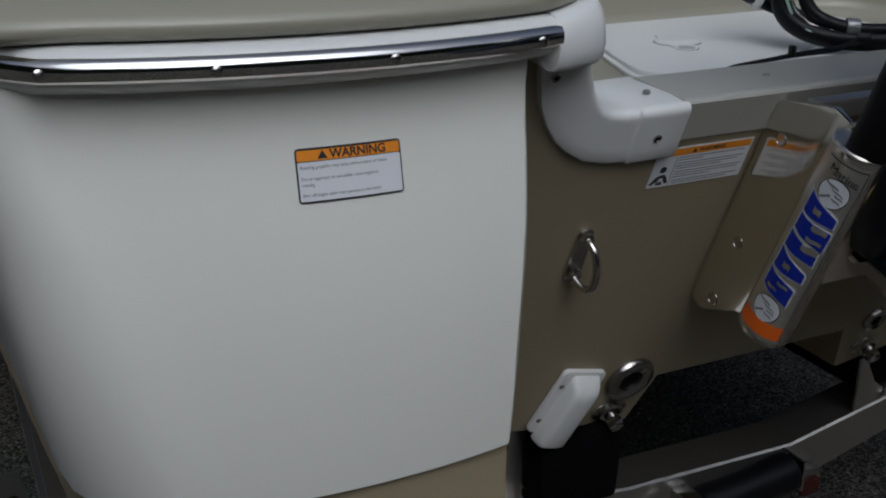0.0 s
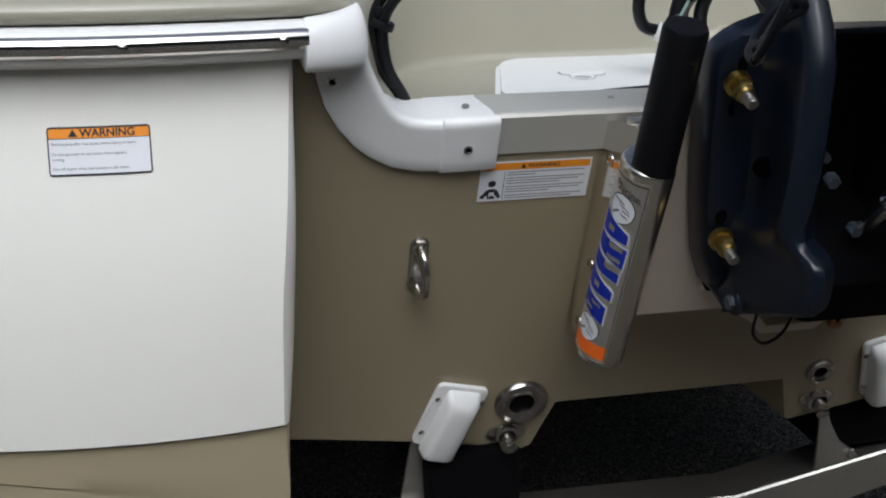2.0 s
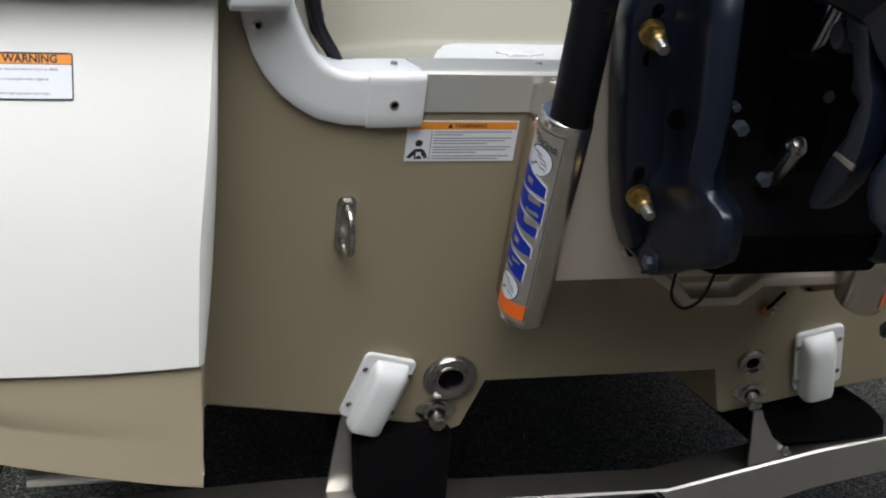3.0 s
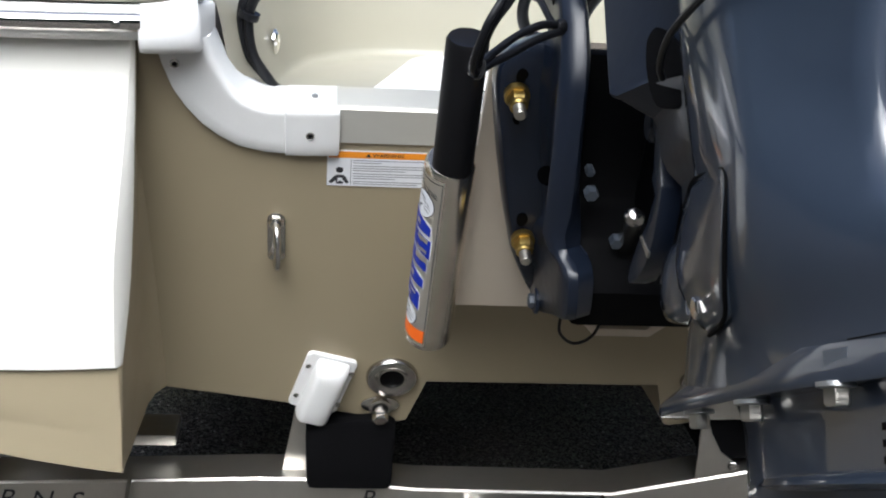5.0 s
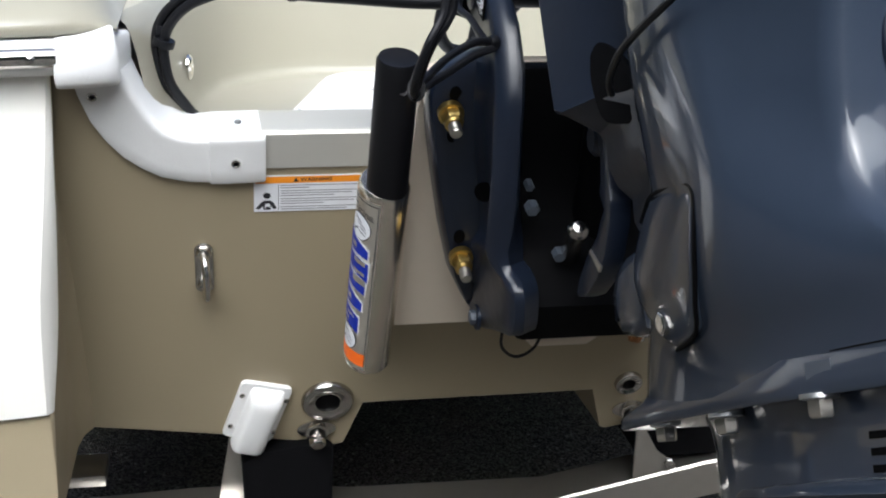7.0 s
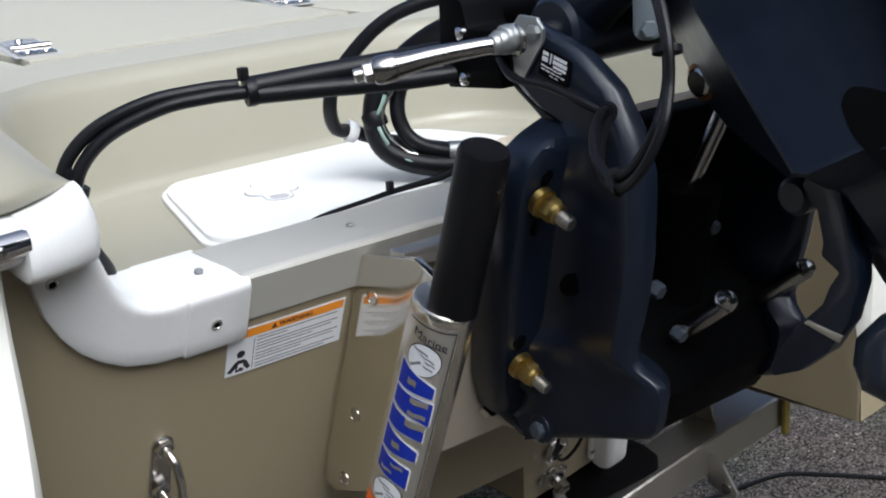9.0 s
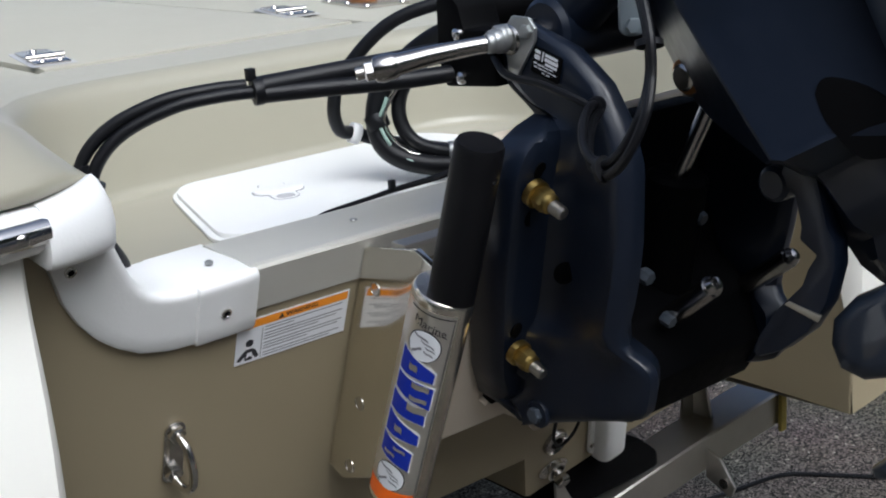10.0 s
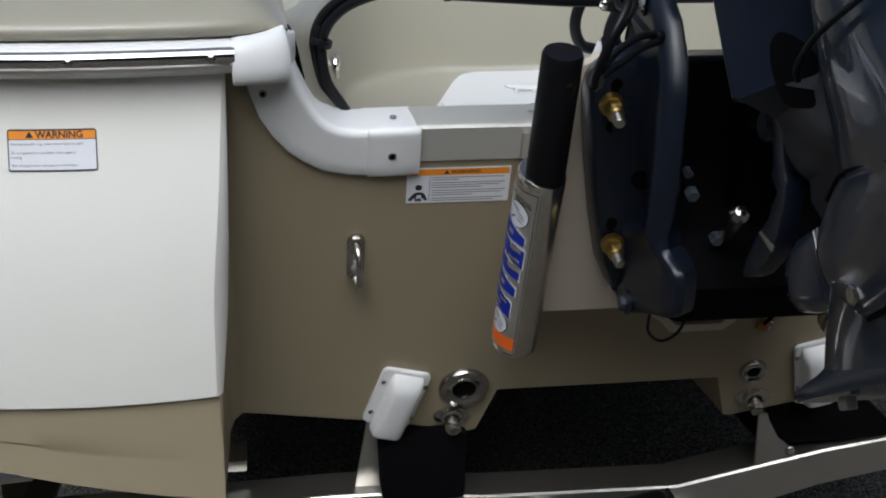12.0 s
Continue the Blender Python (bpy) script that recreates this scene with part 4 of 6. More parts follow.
round_words("Marine", 0.0115, -26, 0.2450, -0.22, INK)
wrap(0, 0, 0, 0, INK, "script_stroke", 0.0009, "thin underline of the script", slab(10, 0.2365, 28, 0.0004, -0.004))

# the matching cylinder on the starboard side
m_side = Matrix.Diagonal((-1, 1, 1, 1))
cm2, rm2 = m_side @ cm, m_side @ rm_frame
cyl2 = part("cylinder", lathe([(0.024, 0.0), (0.0285, 0.001), (0.0295, 0.003), (0.0295, hb - 0.006), (0.0285, hb - 0.002), (0.0265, hb), (0.021, hb)], cm2, 64), POLISHED, jack, "polished aluminium hydraulic cylinder")
part("ram_cover", lathe([(0.0225, hj - 0.01), (0.0225, ht - 0.004), (0.0205, ht), (0.016, ht - 0.001), (0.001, ht - 0.001)], rm2, 40), BLACKROD, jack, "matt black ram cover")
for v0, v1, out, mat, name in ((0.008, 0.258, 0.0003, WRAP, "wrap"), (0.0135, 0.033, 0.0007, ORANGE_HOT, "orange_band")):
    rr, rows = 0.0295 + out, []
    for v in (v0, v1):
        rows.append([cm2 @ Vector((rr * math.cos(radians(U(k))), rr * math.sin(radians(U(k))), v)) for k in range(-66, 52, 6)])
    part(name, loft(rows, closed=False), mat, cyl2)

# ---- the outboard motor ----
motor = thing("outboard_motor", (0, 0, 0), "dark blue-grey outboard motor tilted up on the jack plate", "outboard motor")


def mx(x):
    return 2 * X0 - x


def wall_x(z):
    return float(np.interp(z, [0.77, 0.86, 0.884, 0.897, 0.92, 1.04], [-0.104, -0.106, -0.106, -0.0985, -0.1010, -0.124]))


def clamp_bracket(flip):
    """One casting: bolting flange, side wall that leans inboard, and a foot at its lower aft corner."""
    X = (lambda x: mx(x)) if flip else (lambda x: x)
    out = 1 if flip else -1
    zs = [0.7705, 0.774, 0.782, 0.792, 0.804, 0.815, 0.822, 0.832, 0.845, 0.858, 0.868, 0.876, 0.882, 0.888, 0.896, 0.91, 0.935, 0.96, 1.0, 1.03, 1.055, 1.07, 1.082, 1.090, 1.097, 1.105, 1.115, 1.125, 1.137, 1.150, 1.165, 1.175, 1.182, 1.1855, 1.187]
    aft_z = [0.7705, 0.774, 0.782, 0.80, 0.814, 0.818, 0.824, 0.835, 0.865, 0.875, 0.881, 0.887, 0.897, 0.915, 0.95, 1.0, 1.065, 1.09, 1.105, 1.125, 1.137, 1.150, 1.165, 1.175, 1.183, 1.187]
    aft_y = [-0.140, -0.152, -0.172, -0.222, -0.268, -0.281, -0.290, -0.297, -0.304, -0.302, -0.296, -0.286, -0.279, -0.281, -0.292, -0.301, -0.305, -0.297, -0.291, -0.280, -0.273, -0.257, -0.238, -0.213, -0.192, -0.178]
    front_z = [0.7705, 0.775, 0.79, 0.81, 1.06, 1.075, 1.09, 1.105, 1.118, 1.125, 1.137, 1.150, 1.165, 1.175, 1.183, 1.187]
    front_y = [-0.120, -0.110, plate_y(0.79), plate_y(0.81), plate_y(1.06), -0.180, -0.189, -0.187, -0.172, -0.160, -0.146, -0.138, -0.1385, -0.142, -0.154, -0.168]
    rows = []
    for z in zs:
        ya, yf = float(np.interp(z, aft_z, aft_y)), float(np.interp(z, front_z, front_y))
        wx = wall_x(z)
        fx = float(np.interp(z, [0.7705, 0.79, 0.83, 0.896, 0.984, 1.053, 1.075, 1.088, 1.096, 1.104], [-0.092, -0.108, -0.128, -0.146, -0.165, -0.176, -0.174, -0.165, -0.150, wx + 0.004]))
        fx = min(fx, wx + 0.004)
        d = float(np.interp(z, [0.7705, 0.785, 0.80, 1.085, 1.10, 1.11], [0.012, 0.035, 0.054, 0.056, 0.040, 0.008]))
        d = min(d, (yf - ya) * 0.4)
        ax = float(np.interp(z, [0.77, 0.80, 0.84, 0.868, 0.882, 0.892, 0.905, 1.05, 1.10, 1.187], [-0.096, -0.099, -0.101, -0.103, -0.108, -0.1175, -0.1245, -0.126, -0.124, -0.122]))
        cut = float(np.interp(z, [0.868, 0.892, 0.93, 1.10, 1.16, 1.185], [0.004, 0.009, 0.014, 0.014, 0.009, 0.001]))
        depth = yf - d - ya
        r = min(0.016, depth * 0.25)
        row = [(fx + 0.004, yf + 0.0), (fx, yf - d * 0.15), (fx, yf - d * 0.84), (fx + 0.003, yf - d * 0.96), (fx + 0.008, yf - d)]
        row += [(min(wx - 0.014, fx + 0.014) if fx < wx - 0.03 else fx + 0.002, yf - d - 0.001), (wx - 0.008 if fx < wx - 0.02 else wx + 0.002, yf - d - r * 0.25), (wx - 0.002, yf - d - r), (wx, yf - d - r * 2.0)]
        mid_y, k = yf - d - r * 2.0, min(0.010, depth * 0.15)
        row += [(wx + (ax - wx) * 0.30, mid_y + (ya + k - mid_y) * 0.4), (wx + (ax - wx) * 0.68, mid_y + (ya + k - mid_y) * 0.75), (ax, ya + k), (ax + 0.0012, ya + k * 0.72), (ax + cut * 0.7, ya + k * 0.08), (ax + cut, ya - 0.001), (ax + cut + 0.010, ya - 0.002), (ax + cut + 0.013, ya + 0.001)]
        row += [(max(ax + cut, wx) + (0.016 if z > 0.89 else 0.028), ya + min(0.012, depth * 0.2)), (wx + 0.032, yf)]
        rows.append([Vector((X(x), y, z)) for x, y in row])
    w = part("clamp_bracket", loft(rows), NAVY, motor, "dark blue cast clamp bracket", 34)
    d = Vector((0, -c, -s))

    def face(u, v, lift=0.0):
        """A frame on the flange's aft face; u is across, v the height."""
        o = Vector((X(u), plate_y(v) - 0.056, v)) + d * lift
        return Matrix(((1, 0, 0, o.x), (0, -s, -c, o.y), (0, c, -s, o.z), (0, 0, 0, 1)))

    for u, v in ((-0.1505, 1.0625), (-0.1485, 1.016), (-0.128, 0.888)):
        fm = face(u, v)
        part("slot", prism([(0.0065 * math.cos(k * math.pi / 6), 0.0095 * math.sin(k * math.pi / 6)) for k in range(12)], fm, -0.006, 0.0012), MATT_BLACK, w, "dark bolt slot")
    for tip in ((-0.1545, -0.259, 1.0285), (-0.125, -0.190, 0.849)):
        t = Vector((X(tip[0]), tip[1], tip[2]))
        b = t - d * 0.037
        part("washer", lathe([(0.0135, -0.004), (0.0135, 0.003), (0.0125, 0.0035), (0.008, 0.0035)], along(b, t), 24), BRASS, w, "gold-plated washer")
        part("nut", hexagon(0.0112, 0.014, along(b + d * 0.003, t)), BRASS, w, "gold-plated lock nut")
        part("nut_collar", lathe([(0.0098, 0.0), (0.0095, 0.004), (0.0075, 0.006), (0.006, 0.006)], along(b + d * 0.016, t), 20), BRASS, w)
        part("stud", rod(b + d * 0.015, t, 0.0060, 14, 0.001), ZINC, w, "threaded zinc stud")
        th = bmesh.new()
        for k in range(9):
            th = lathe([(0.0060, 0.0), (0.0067, 0.0006), (0.0060, 0.0012)], along(b + d * (0.0205 + 0.0016 * k), t), 14, th)
        part("thread", th, ZINC, w)
    lb = Vector((X(-0.1045), -0.1566, 0.7905))
    part("low_washer", lathe([(0.0150, -0.002), (0.0150, 0.0012), (0.0140, 0.0024), (0.009, 0.0026)], along(lb, lb + Vector((out, 0, 0))), 24), NAVY, w, "dark blue painted washer")
    part("low_bolt", hexagon(0.0085, 0.007, along(lb + Vector((out * 0.002, 0, 0)), lb + Vector((out, 0, 0)))), GREY_PAINT, w, "grey painted clamp bolt")
    hx = wall_x(0.955)
    part("hole", lathe([(0.011, 0.0012), (0.001, 0.0012)], along((X(hx - 0.006), -0.213, 0.955), (X(hx - 0.02), -0.245, 0.955)), 16), MATT_BLACK, w, "dark casting hole")
    return w


bracket = clamp_bracket(False)
clamp_bracket(True)
# maker's plate: a plain white printed patch on black
dm = Matrix(((0, 0, -1, -0.1245), (-0.96, -0.28, 0, -0.1995), (-0.28, 0.96, 0, 1.150), (0, 0, 0, 1)))
dp = part("rating_plate", card(0.036, 0.024, dm, 0.0012, -0.004, -0.006, 0.002), MATT_BLACK, bracket, "black rating plate with white print")
bars = [(-0.002, 0.0125, 0.007, 0.0032), (-0.002, 0.0070, 0.007, 0.0042), (0.0075, 0.0070, 0.0016, 0.0090), (0.0110, 0.0130, 0.016, 0.0028), (0.0110, 0.0085, 0.017, 0.0034), (0.0125, 0.0050, 0.015, 0.0024)]
bars += [(-0.002 + 0.0052 * k, 0.0026 - 0.0004 * (k % 2), 0.0042, 0.0013) for k in range(5)] + [(-0.001 + 0.006 * k, -0.0006, 0.0046, 0.0012) for k in range(5)] + [(0.010 + 0.006 * k, -0.0034, 0.0040, 0.0010) for k in range(2)]
for u, v, w, h in bars:
    part("print_block", card(w, h, dm @ Matrix.Translation((0, 0, 0.0012)), 0.0002, u, v), PAPER, dp)

# tilt tube inside the swivel's yoke, steering link and its rings
part("tilt_tube", rod((-0.132, -0.172, 1.172), (mx(-0.132), -0.172, 1.172), 0.014, 24, 0.002), STEEL, motor, "steel tilt tube")
part("yoke", rod((-0.094, -0.178, 1.174), (mx(-0.094), -0.178, 1.174), 0.032, 28, 0.005), NAVY, motor, "dark blue swivel yoke round the tilt tube")
for x, y0, z0, y1, z1, r in ((-0.062, -0.185, 1.185, -0.30, 1.285, 0.026), (mx(-0.062), -0.185, 1.185, -0.30, 1.285, 0.026)):
    part("yoke_arm", rod((x, y0, z0), (x, y1, z1), r, 16, 0.005), NAVY, motor)
for r0, x, h in ((0.0120, -0.136, 0.010), (0.0128, -0.146, 0.010), (0.0105, -0.158, 0.012), (0.0092, -0.166, 0.008)):
    part("tube_collar", lathe([(r0 - 0.001, 0.0), (r0, 0.0015), (r0, h - 0.0015), (r0 - 0.001, h)], along((x + h, -0.181 - (x + 0.16) * -0.5, 1.1745), (x - 0.1, -0.181 - (x + 0.16) * -0.5 + 0.045, 1.170)), 28), DULL_ZINC, motor, "dull zinc ring on the tilt tube")
tab_m = Matrix(((0, 0, -1, -0.1255), (-1, 0, 0, -0.184), (0, 1, 0, 1.176), (0, 0, 0, 1)))
part("tube_tab", prism([(-0.016, -0.032), (-0.004, -0.036), (0.020, -0.004), (0.022, 0.008), (0.014, 0.017), (-0.008, 0.018), (-0.020, 0.004)], tab_m, 0.0, 0.004, 0.001), DULL_ZINC, motor, "dull zinc locking tab")
part("tab_bolt", hexagon(0.0068, 0.005, tab_m @ Matrix.Translation((0.0125, 0.005, 0.004))), DULL_ZINC, motor, "zinc-plated hex bolt")
link = part("steering_link", tube([(-0.162, -0.181, 1.1735), (-0.180, -0.169, 1.1715), (-0.205, -0.152, 1.1675), (-0.228, -0.1365, 1.1625), (-0.243, -0.1265, 1.1595)], 0.0095, 16, 5, radii=lambda f: 0.0078 + 0.0040 * f * f), SMOOTH_STEEL, motor, "polished steel steering link rod", 60)
part("rod_eye", lathe([(0.0095, -0.014), (0.0122, -0.009), (0.0125, 0.003), (0.011, 0.008), (0.009, 0.009)], along((-0.240, -0.1280, 1.1600), (-0.2585, -0.1150, 1.1565)), 24), SMOOTH_STEEL, link, "polished eye of the rod")
part("end_nut", hexagon(0.0088, 0.009, along((-0.2465, -0.1233, 1.1588), (-0.2585, -0.1150, 1.1565))), SMOOTH_STEEL, link)
part("end_stud", rod((-0.252, -0.1195, 1.1578), (-0.2605, -0.1137, 1.1562), 0.0058, 12, 0.001), ZINC, link)

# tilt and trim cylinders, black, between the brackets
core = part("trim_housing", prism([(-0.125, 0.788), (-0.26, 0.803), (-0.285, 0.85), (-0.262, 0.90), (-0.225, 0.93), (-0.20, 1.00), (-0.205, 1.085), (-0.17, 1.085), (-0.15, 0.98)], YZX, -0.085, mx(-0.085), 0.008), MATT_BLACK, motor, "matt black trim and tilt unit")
# black sheet standing in for the deep shade between the brackets
part("cavity_shade", prism([(-0.098, -0.13), (mx(-0.098), -0.13), (mx(-0.098), 0.128), (mx(-0.070), 0.146), (-0.070, 0.146), (-0.098, 0.128)], Matrix(((1, 0, 0, 0), (0, -s, -c, plate_y(0.9) - 0.002), (0, c, -s, 0.9), (0, 0, 0, 1))), 0.0, 0.016, 0.002), MATT_BLACK, core)
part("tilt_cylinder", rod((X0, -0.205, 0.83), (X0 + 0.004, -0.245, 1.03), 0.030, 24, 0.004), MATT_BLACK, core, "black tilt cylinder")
part("tilt_ram", rod((X0 - 0.004, -0.240, 1.008), (0.030, -0.282, 1.118), 0.0085, 16), SMOOTH_STEEL, core, "polished tilt ram")
for tip, base in (((-0.046, -0.333, 0.950), (-0.030, -0.235, 0.873)), ((0.100, -0.310, 0.936), (0.088, -0.225, 0.870))):
    tr = part("trim_ram", rod(base, tip, 0.0105, 18, 0.0015), SMOOTH_STEEL, core, "polished trim ram")
    d = (Vector(tip) - Vector(base)).normalized()
    part("ram_end", lathe([(0.0085, 0.0), (0.0095, 0.004), (0.006, 0.009), (0.001, 0.0105)], along(Vector(tip) - d * 0.002, Vector(tip) + d), 16), SMOOTH_STEEL, tr)
for p, r in (((-0.081, -0.292, 0.956), 0.0075), ((-0.081, -0.275, 0.975), 0.005), ((0.02, -0.27, 0.985), 0.007), ((-0.05, -0.29, 0.905), 0.007)):
    part("bolt", hexagon(r, 0.012, along((p[0], p[1] + 0.012, p[2] + 0.004), p)), GREY_PAINT, core)

# the tilted part: a is aft, u is up along the leg, from the tilt axis
TILT_A = radians(30.2)
ca, sa = math.cos(TILT_A), math.sin(TILT_A)
TM = Matrix(((0, 0, 1, 0), (-ca, sa, 0, -0.166), (sa, ca, 0, 1.174), (0, 0, 0, 1)))       # (a, u, x) -> world


def leg(a, u, x):
    return TM @ Vector((a, u, x))


# swivel bracket: two flanks that meet the side plates in a sharp edge
def edge_a(u):
    return 0.1637 - 0.153 * u


rows = []
for u, fa, fx, ea, xe, ab, xb in ((0.06, 0.06, 0.030, 0.150, 0.080, 0.286, 0.072), (0.0, 0.072, 0.030, 0.163, 0.108, 0.286, 0.072), (-0.07, 0.074, 0.030, 0.1744, 0.115, 0.286, 0.072), (-0.105, 0.076, 0.030, 0.180, 0.116, 0.286, 0.072), (-0.125, 0.084, 0.033, 0.183, 0.116, 0.286, 0.072), (-0.145, 0.108, 0.055, 0.186, 0.116, 0.286, 0.072), (-0.165, 0.134, 0.075, 0.189, 0.116, 0.286, 0.072), (-0.190, 0.165, 0.096, 0.193, 0.116, 0.286, 0.072), (-0.209, 0.186, 0.110, 0.1955, 0.1155, 0.286, 0.072), (-0.214, 0.192, 0.100, 0.203, 0.112, 0.286, 0.074), (-0.232, 0.178, 0.055, 0.203, 0.080, 0.286, 0.078), (-0.240, 0.170, 0.036, 0.203, 0.076, 0.286, 0.078), (-0.264, 0.164, 0.030, 0.209, 0.077, 0.290, 0.078), (-0.280, 0.160, 0.030, 0.208, 0.070, 0.292, 0.076), (-0.293, 0.165, 0.030, 0.212, 0.060, 0.296, 0.072), (-0.31, 0.168, 0.030, 0.206, 0.058, 0.296, 0.070), (-0.35, 0.19, 0.026, 0.225, 0.050, 0.290, 0.056)):
    half = [(fa - 0.004, fx * 0.5), (fa, fx), (fa + (ea - fa) * 0.5, fx + (xe - fx) * 0.52), (ea - 0.002, xe - 0.0015), (ea, xe), (ea + 0.0025, xe + 0.0002), (ea + (ab - ea) * 0.5, xe + (xb - xe) * 0.45), (ab, xb), (ab + 0.010, xb - 0.004), (ab + 0.012, xb * 0.4)]
    rows.append([leg(a, u, X0 - x) for a, x in half] + [leg(a, u, X0 + x) for a, x in reversed(half)])
swivel = part("swivel_bracket", loft(rows), NAVY, motor, "dark blue swivel bracket", 24)
part("swivel_tube", rod(leg(0.262, 0.05, X0), leg(0.262, -0.34, X0), 0.034, 24, 0.004), NAVY, swivel)


def on_side(a, u, out):
    ea = edge_a(u)
    return leg(a, u, X0 - (0.116 - 0.044 * (a - ea) / (0.286 - ea)) - out)


slot = [(0.243, -0.178), (0.249, -0.171), (0.258, -0.172), (0.276, -0.190), (0.286, -0.212), (0.286, -0.238), (0.280, -0.244), (0.264, -0.2425), (0.251, -0.232), (0.2425, -0.200)]
ac, uc = 0.264, -0.210
part("slot", loft([[on_side(min(0.286, ac + (p.x - ac) * k), uc + (p.y - uc) * k, o) for p in smooth_path([(a, u, 0) for a, u in slot + slot[:1]], 3)[:-1]] for k, o in ((1.0, -0.004), (1.0, 0.0030), (0.9, 0.0033))]), MATT_BLACK, swivel, "dark slot in the swivel bracket")
part("pivot_bolt", lathe([(0.0125, 0.0), (0.0125, 0.006), (0.010, 0.008), (0.001, 0.0085)], along(leg(0.100, -0.102, X0 - 0.0500), leg(0.090, -0.106, X0 - 0.127)), 20), STEEL, swivel, "steel pivot bolt")
part("pivot_ring", lathe([(0.0165, -0.016), (0.0165, 0.002), (0.013, 0.003)], along(leg(0.100, -0.102, X0 - 0.0500), leg(0.090, -0.106, X0 - 0.127)), 20), COPPER, swivel, "orange grease ring")
hook = [(a - 0.0150, u + 0.0005) for a, u in ((0.188, -0.210), (0.212, -0.222), (0.206, -0.246), (0.1985, -0.272), (0.1985, -0.287), (0.189, -0.305), (0.166, -0.329), (0.137, -0.345), (0.103, -0.352), (0.076, -0.350), (0.0735, -0.344), (0.085, -0.334), (0.115, -0.3185), (0.151, -0.3075), (0.1635, -0.297), (0.177, -0.2895), (0.168, -0.272), (0.175, -0.264), (0.1825, -0.238), (0.172, -0.222))]
for x in (-0.052,):
    part("hook_arm", prism(hook, TM, x - 0.010, x + 0.010, 0.003), NAVY, swivel, "hooked trim pad arm", 35)
    part("knob", rod(leg(0.152, -0.222, x - 0.012), leg(0.152, -0.222, x + 0.020), 0.0155, 20, 0.004), NAVY, swivel)
    part("pad_edge", prism([(0.113, -0.316), (0.1185, -0.315), (0.143, -0.3355), (0.137, -0.3395)], TM, x - 0.0112, x - 0.009, 0.0003), ALUMINIUM, swivel, "worn bright edge of the pad")


# the leg below, steered a little to starboard
def steer(a, u, x):
    return leg(a, u, x + 0.08 * (a - 0.262))


# midsection: half-widths from the front's middle to the back's middle, level by level
MID = (
    (0.1, (0.292, 0.0), (0.294, 0.05), (0.305, 0.085), (0.335, 0.108), (0.42, 0.112), (0.47, 0.09)),
    (-0.1, (0.29, 0.0), (0.292, 0.05), (0.303, 0.085), (0.333, 0.104), (0.41, 0.108), (0.46, 0.086)),
    (-0.22, (0.284, 0.0), (0.286, 0.05), (0.297, 0.084), (0.33, 0.1), (0.405, 0.104), (0.455, 0.084)),
    (-0.3, (0.28, 0.0), (0.282, 0.045), (0.293, 0.075), (0.325, 0.092), (0.424, 0.1050), (0.464, 0.085)),
    (-0.325, (0.262, 0.0), (0.264, 0.042), (0.276, 0.07), (0.32, 0.084), (0.428, 0.1065), (0.470, 0.087)),
    (-0.35, (0.235, 0.0), (0.238, 0.04), (0.25, 0.065), (0.31, 0.082), (0.428, 0.1065), (0.474, 0.084)),
    (-0.38, (0.205, 0.0), (0.208, 0.035), (0.222, 0.058), (0.3, 0.077), (0.414, 0.1015), (0.476, 0.079)),
    (-0.41, (0.178, 0.0), (0.181, 0.033), (0.197, 0.052), (0.285, 0.070), (0.396, 0.0910), (0.480, 0.070)),
    (-0.433, (0.165, 0.0), (0.168, 0.033), (0.185, 0.05), (0.28, 0.065), (0.375, 0.0760), (0.48, 0.060)),
    (-0.4525, (0.16, 0.0), (0.163, 0.033), (0.18, 0.05), (0.275, 0.063), (0.38, 0.069), (0.49, 0.055)),
    (-0.474, (0.148, 0.0), (0.151, 0.033), (0.168, 0.049), (0.27, 0.062), (0.38, 0.068), (0.49, 0.055)),
)
# the back face, flaring towards the engine above and sweeping out to the ledge below: level, a, half-width
BACK = ((-0.474, 0.643, 0.0305), (-0.4525, 0.637, 0.0325), (-0.433, 0.622, 0.0340), (-0.42, 0.599, 0.0395), (-0.41, 0.580, 0.0440), (-0.40, 0.563, 0.0475), (-0.39, 0.548, 0.0500), (-0.38, 0.536, 0.0515), (-0.37, 0.528, 0.0525), (-0.36, 0.5235, 0.0535), (-0.35, 0.520, 0.0545), (-0.335, 0.5175, 0.0560), (-0.32, 0.518, 0.0575), (-0.30, 0.5215, 0.0600), (-0.272, 0.528, 0.0600), (-0.22, 0.544, 0.0580), (-0.10, 0.590, 0.0560), (0.10, 0.670, 0.0560))


def back_at(u):
    return tuple(float(np.interp(u, [b[0] for b in BACK], [b[i] for b in BACK])) for i in (1, 2))


def rounded_half(points, keep=2):
    """The half-outline with its corners cut round twice; the first point and the last corners stay."""
    pts = [tuple(p) for p in points[:-keep]]
    for _ in range(2):
        cut = [pts[0]]
        for p, q in zip(pts, pts[1:]):
            cut += [(p[0] * 0.75 + q[0] * 0.25, p[1] * 0.75 + q[1] * 0.25), (p[0] * 0.25 + q[0] * 0.75, p[1] * 0.25 + q[1] * 0.75)]
        pts = cut + [pts[-1]]
    return pts + list(points[-keep:])


def ring(half, u):
    return [steer(a, u, X0 - h) for a, h in half] + [steer(a, u, X0 + h) for a, h in reversed(half[1:-1])]


levels = [row[0] for row in reversed(MID)]


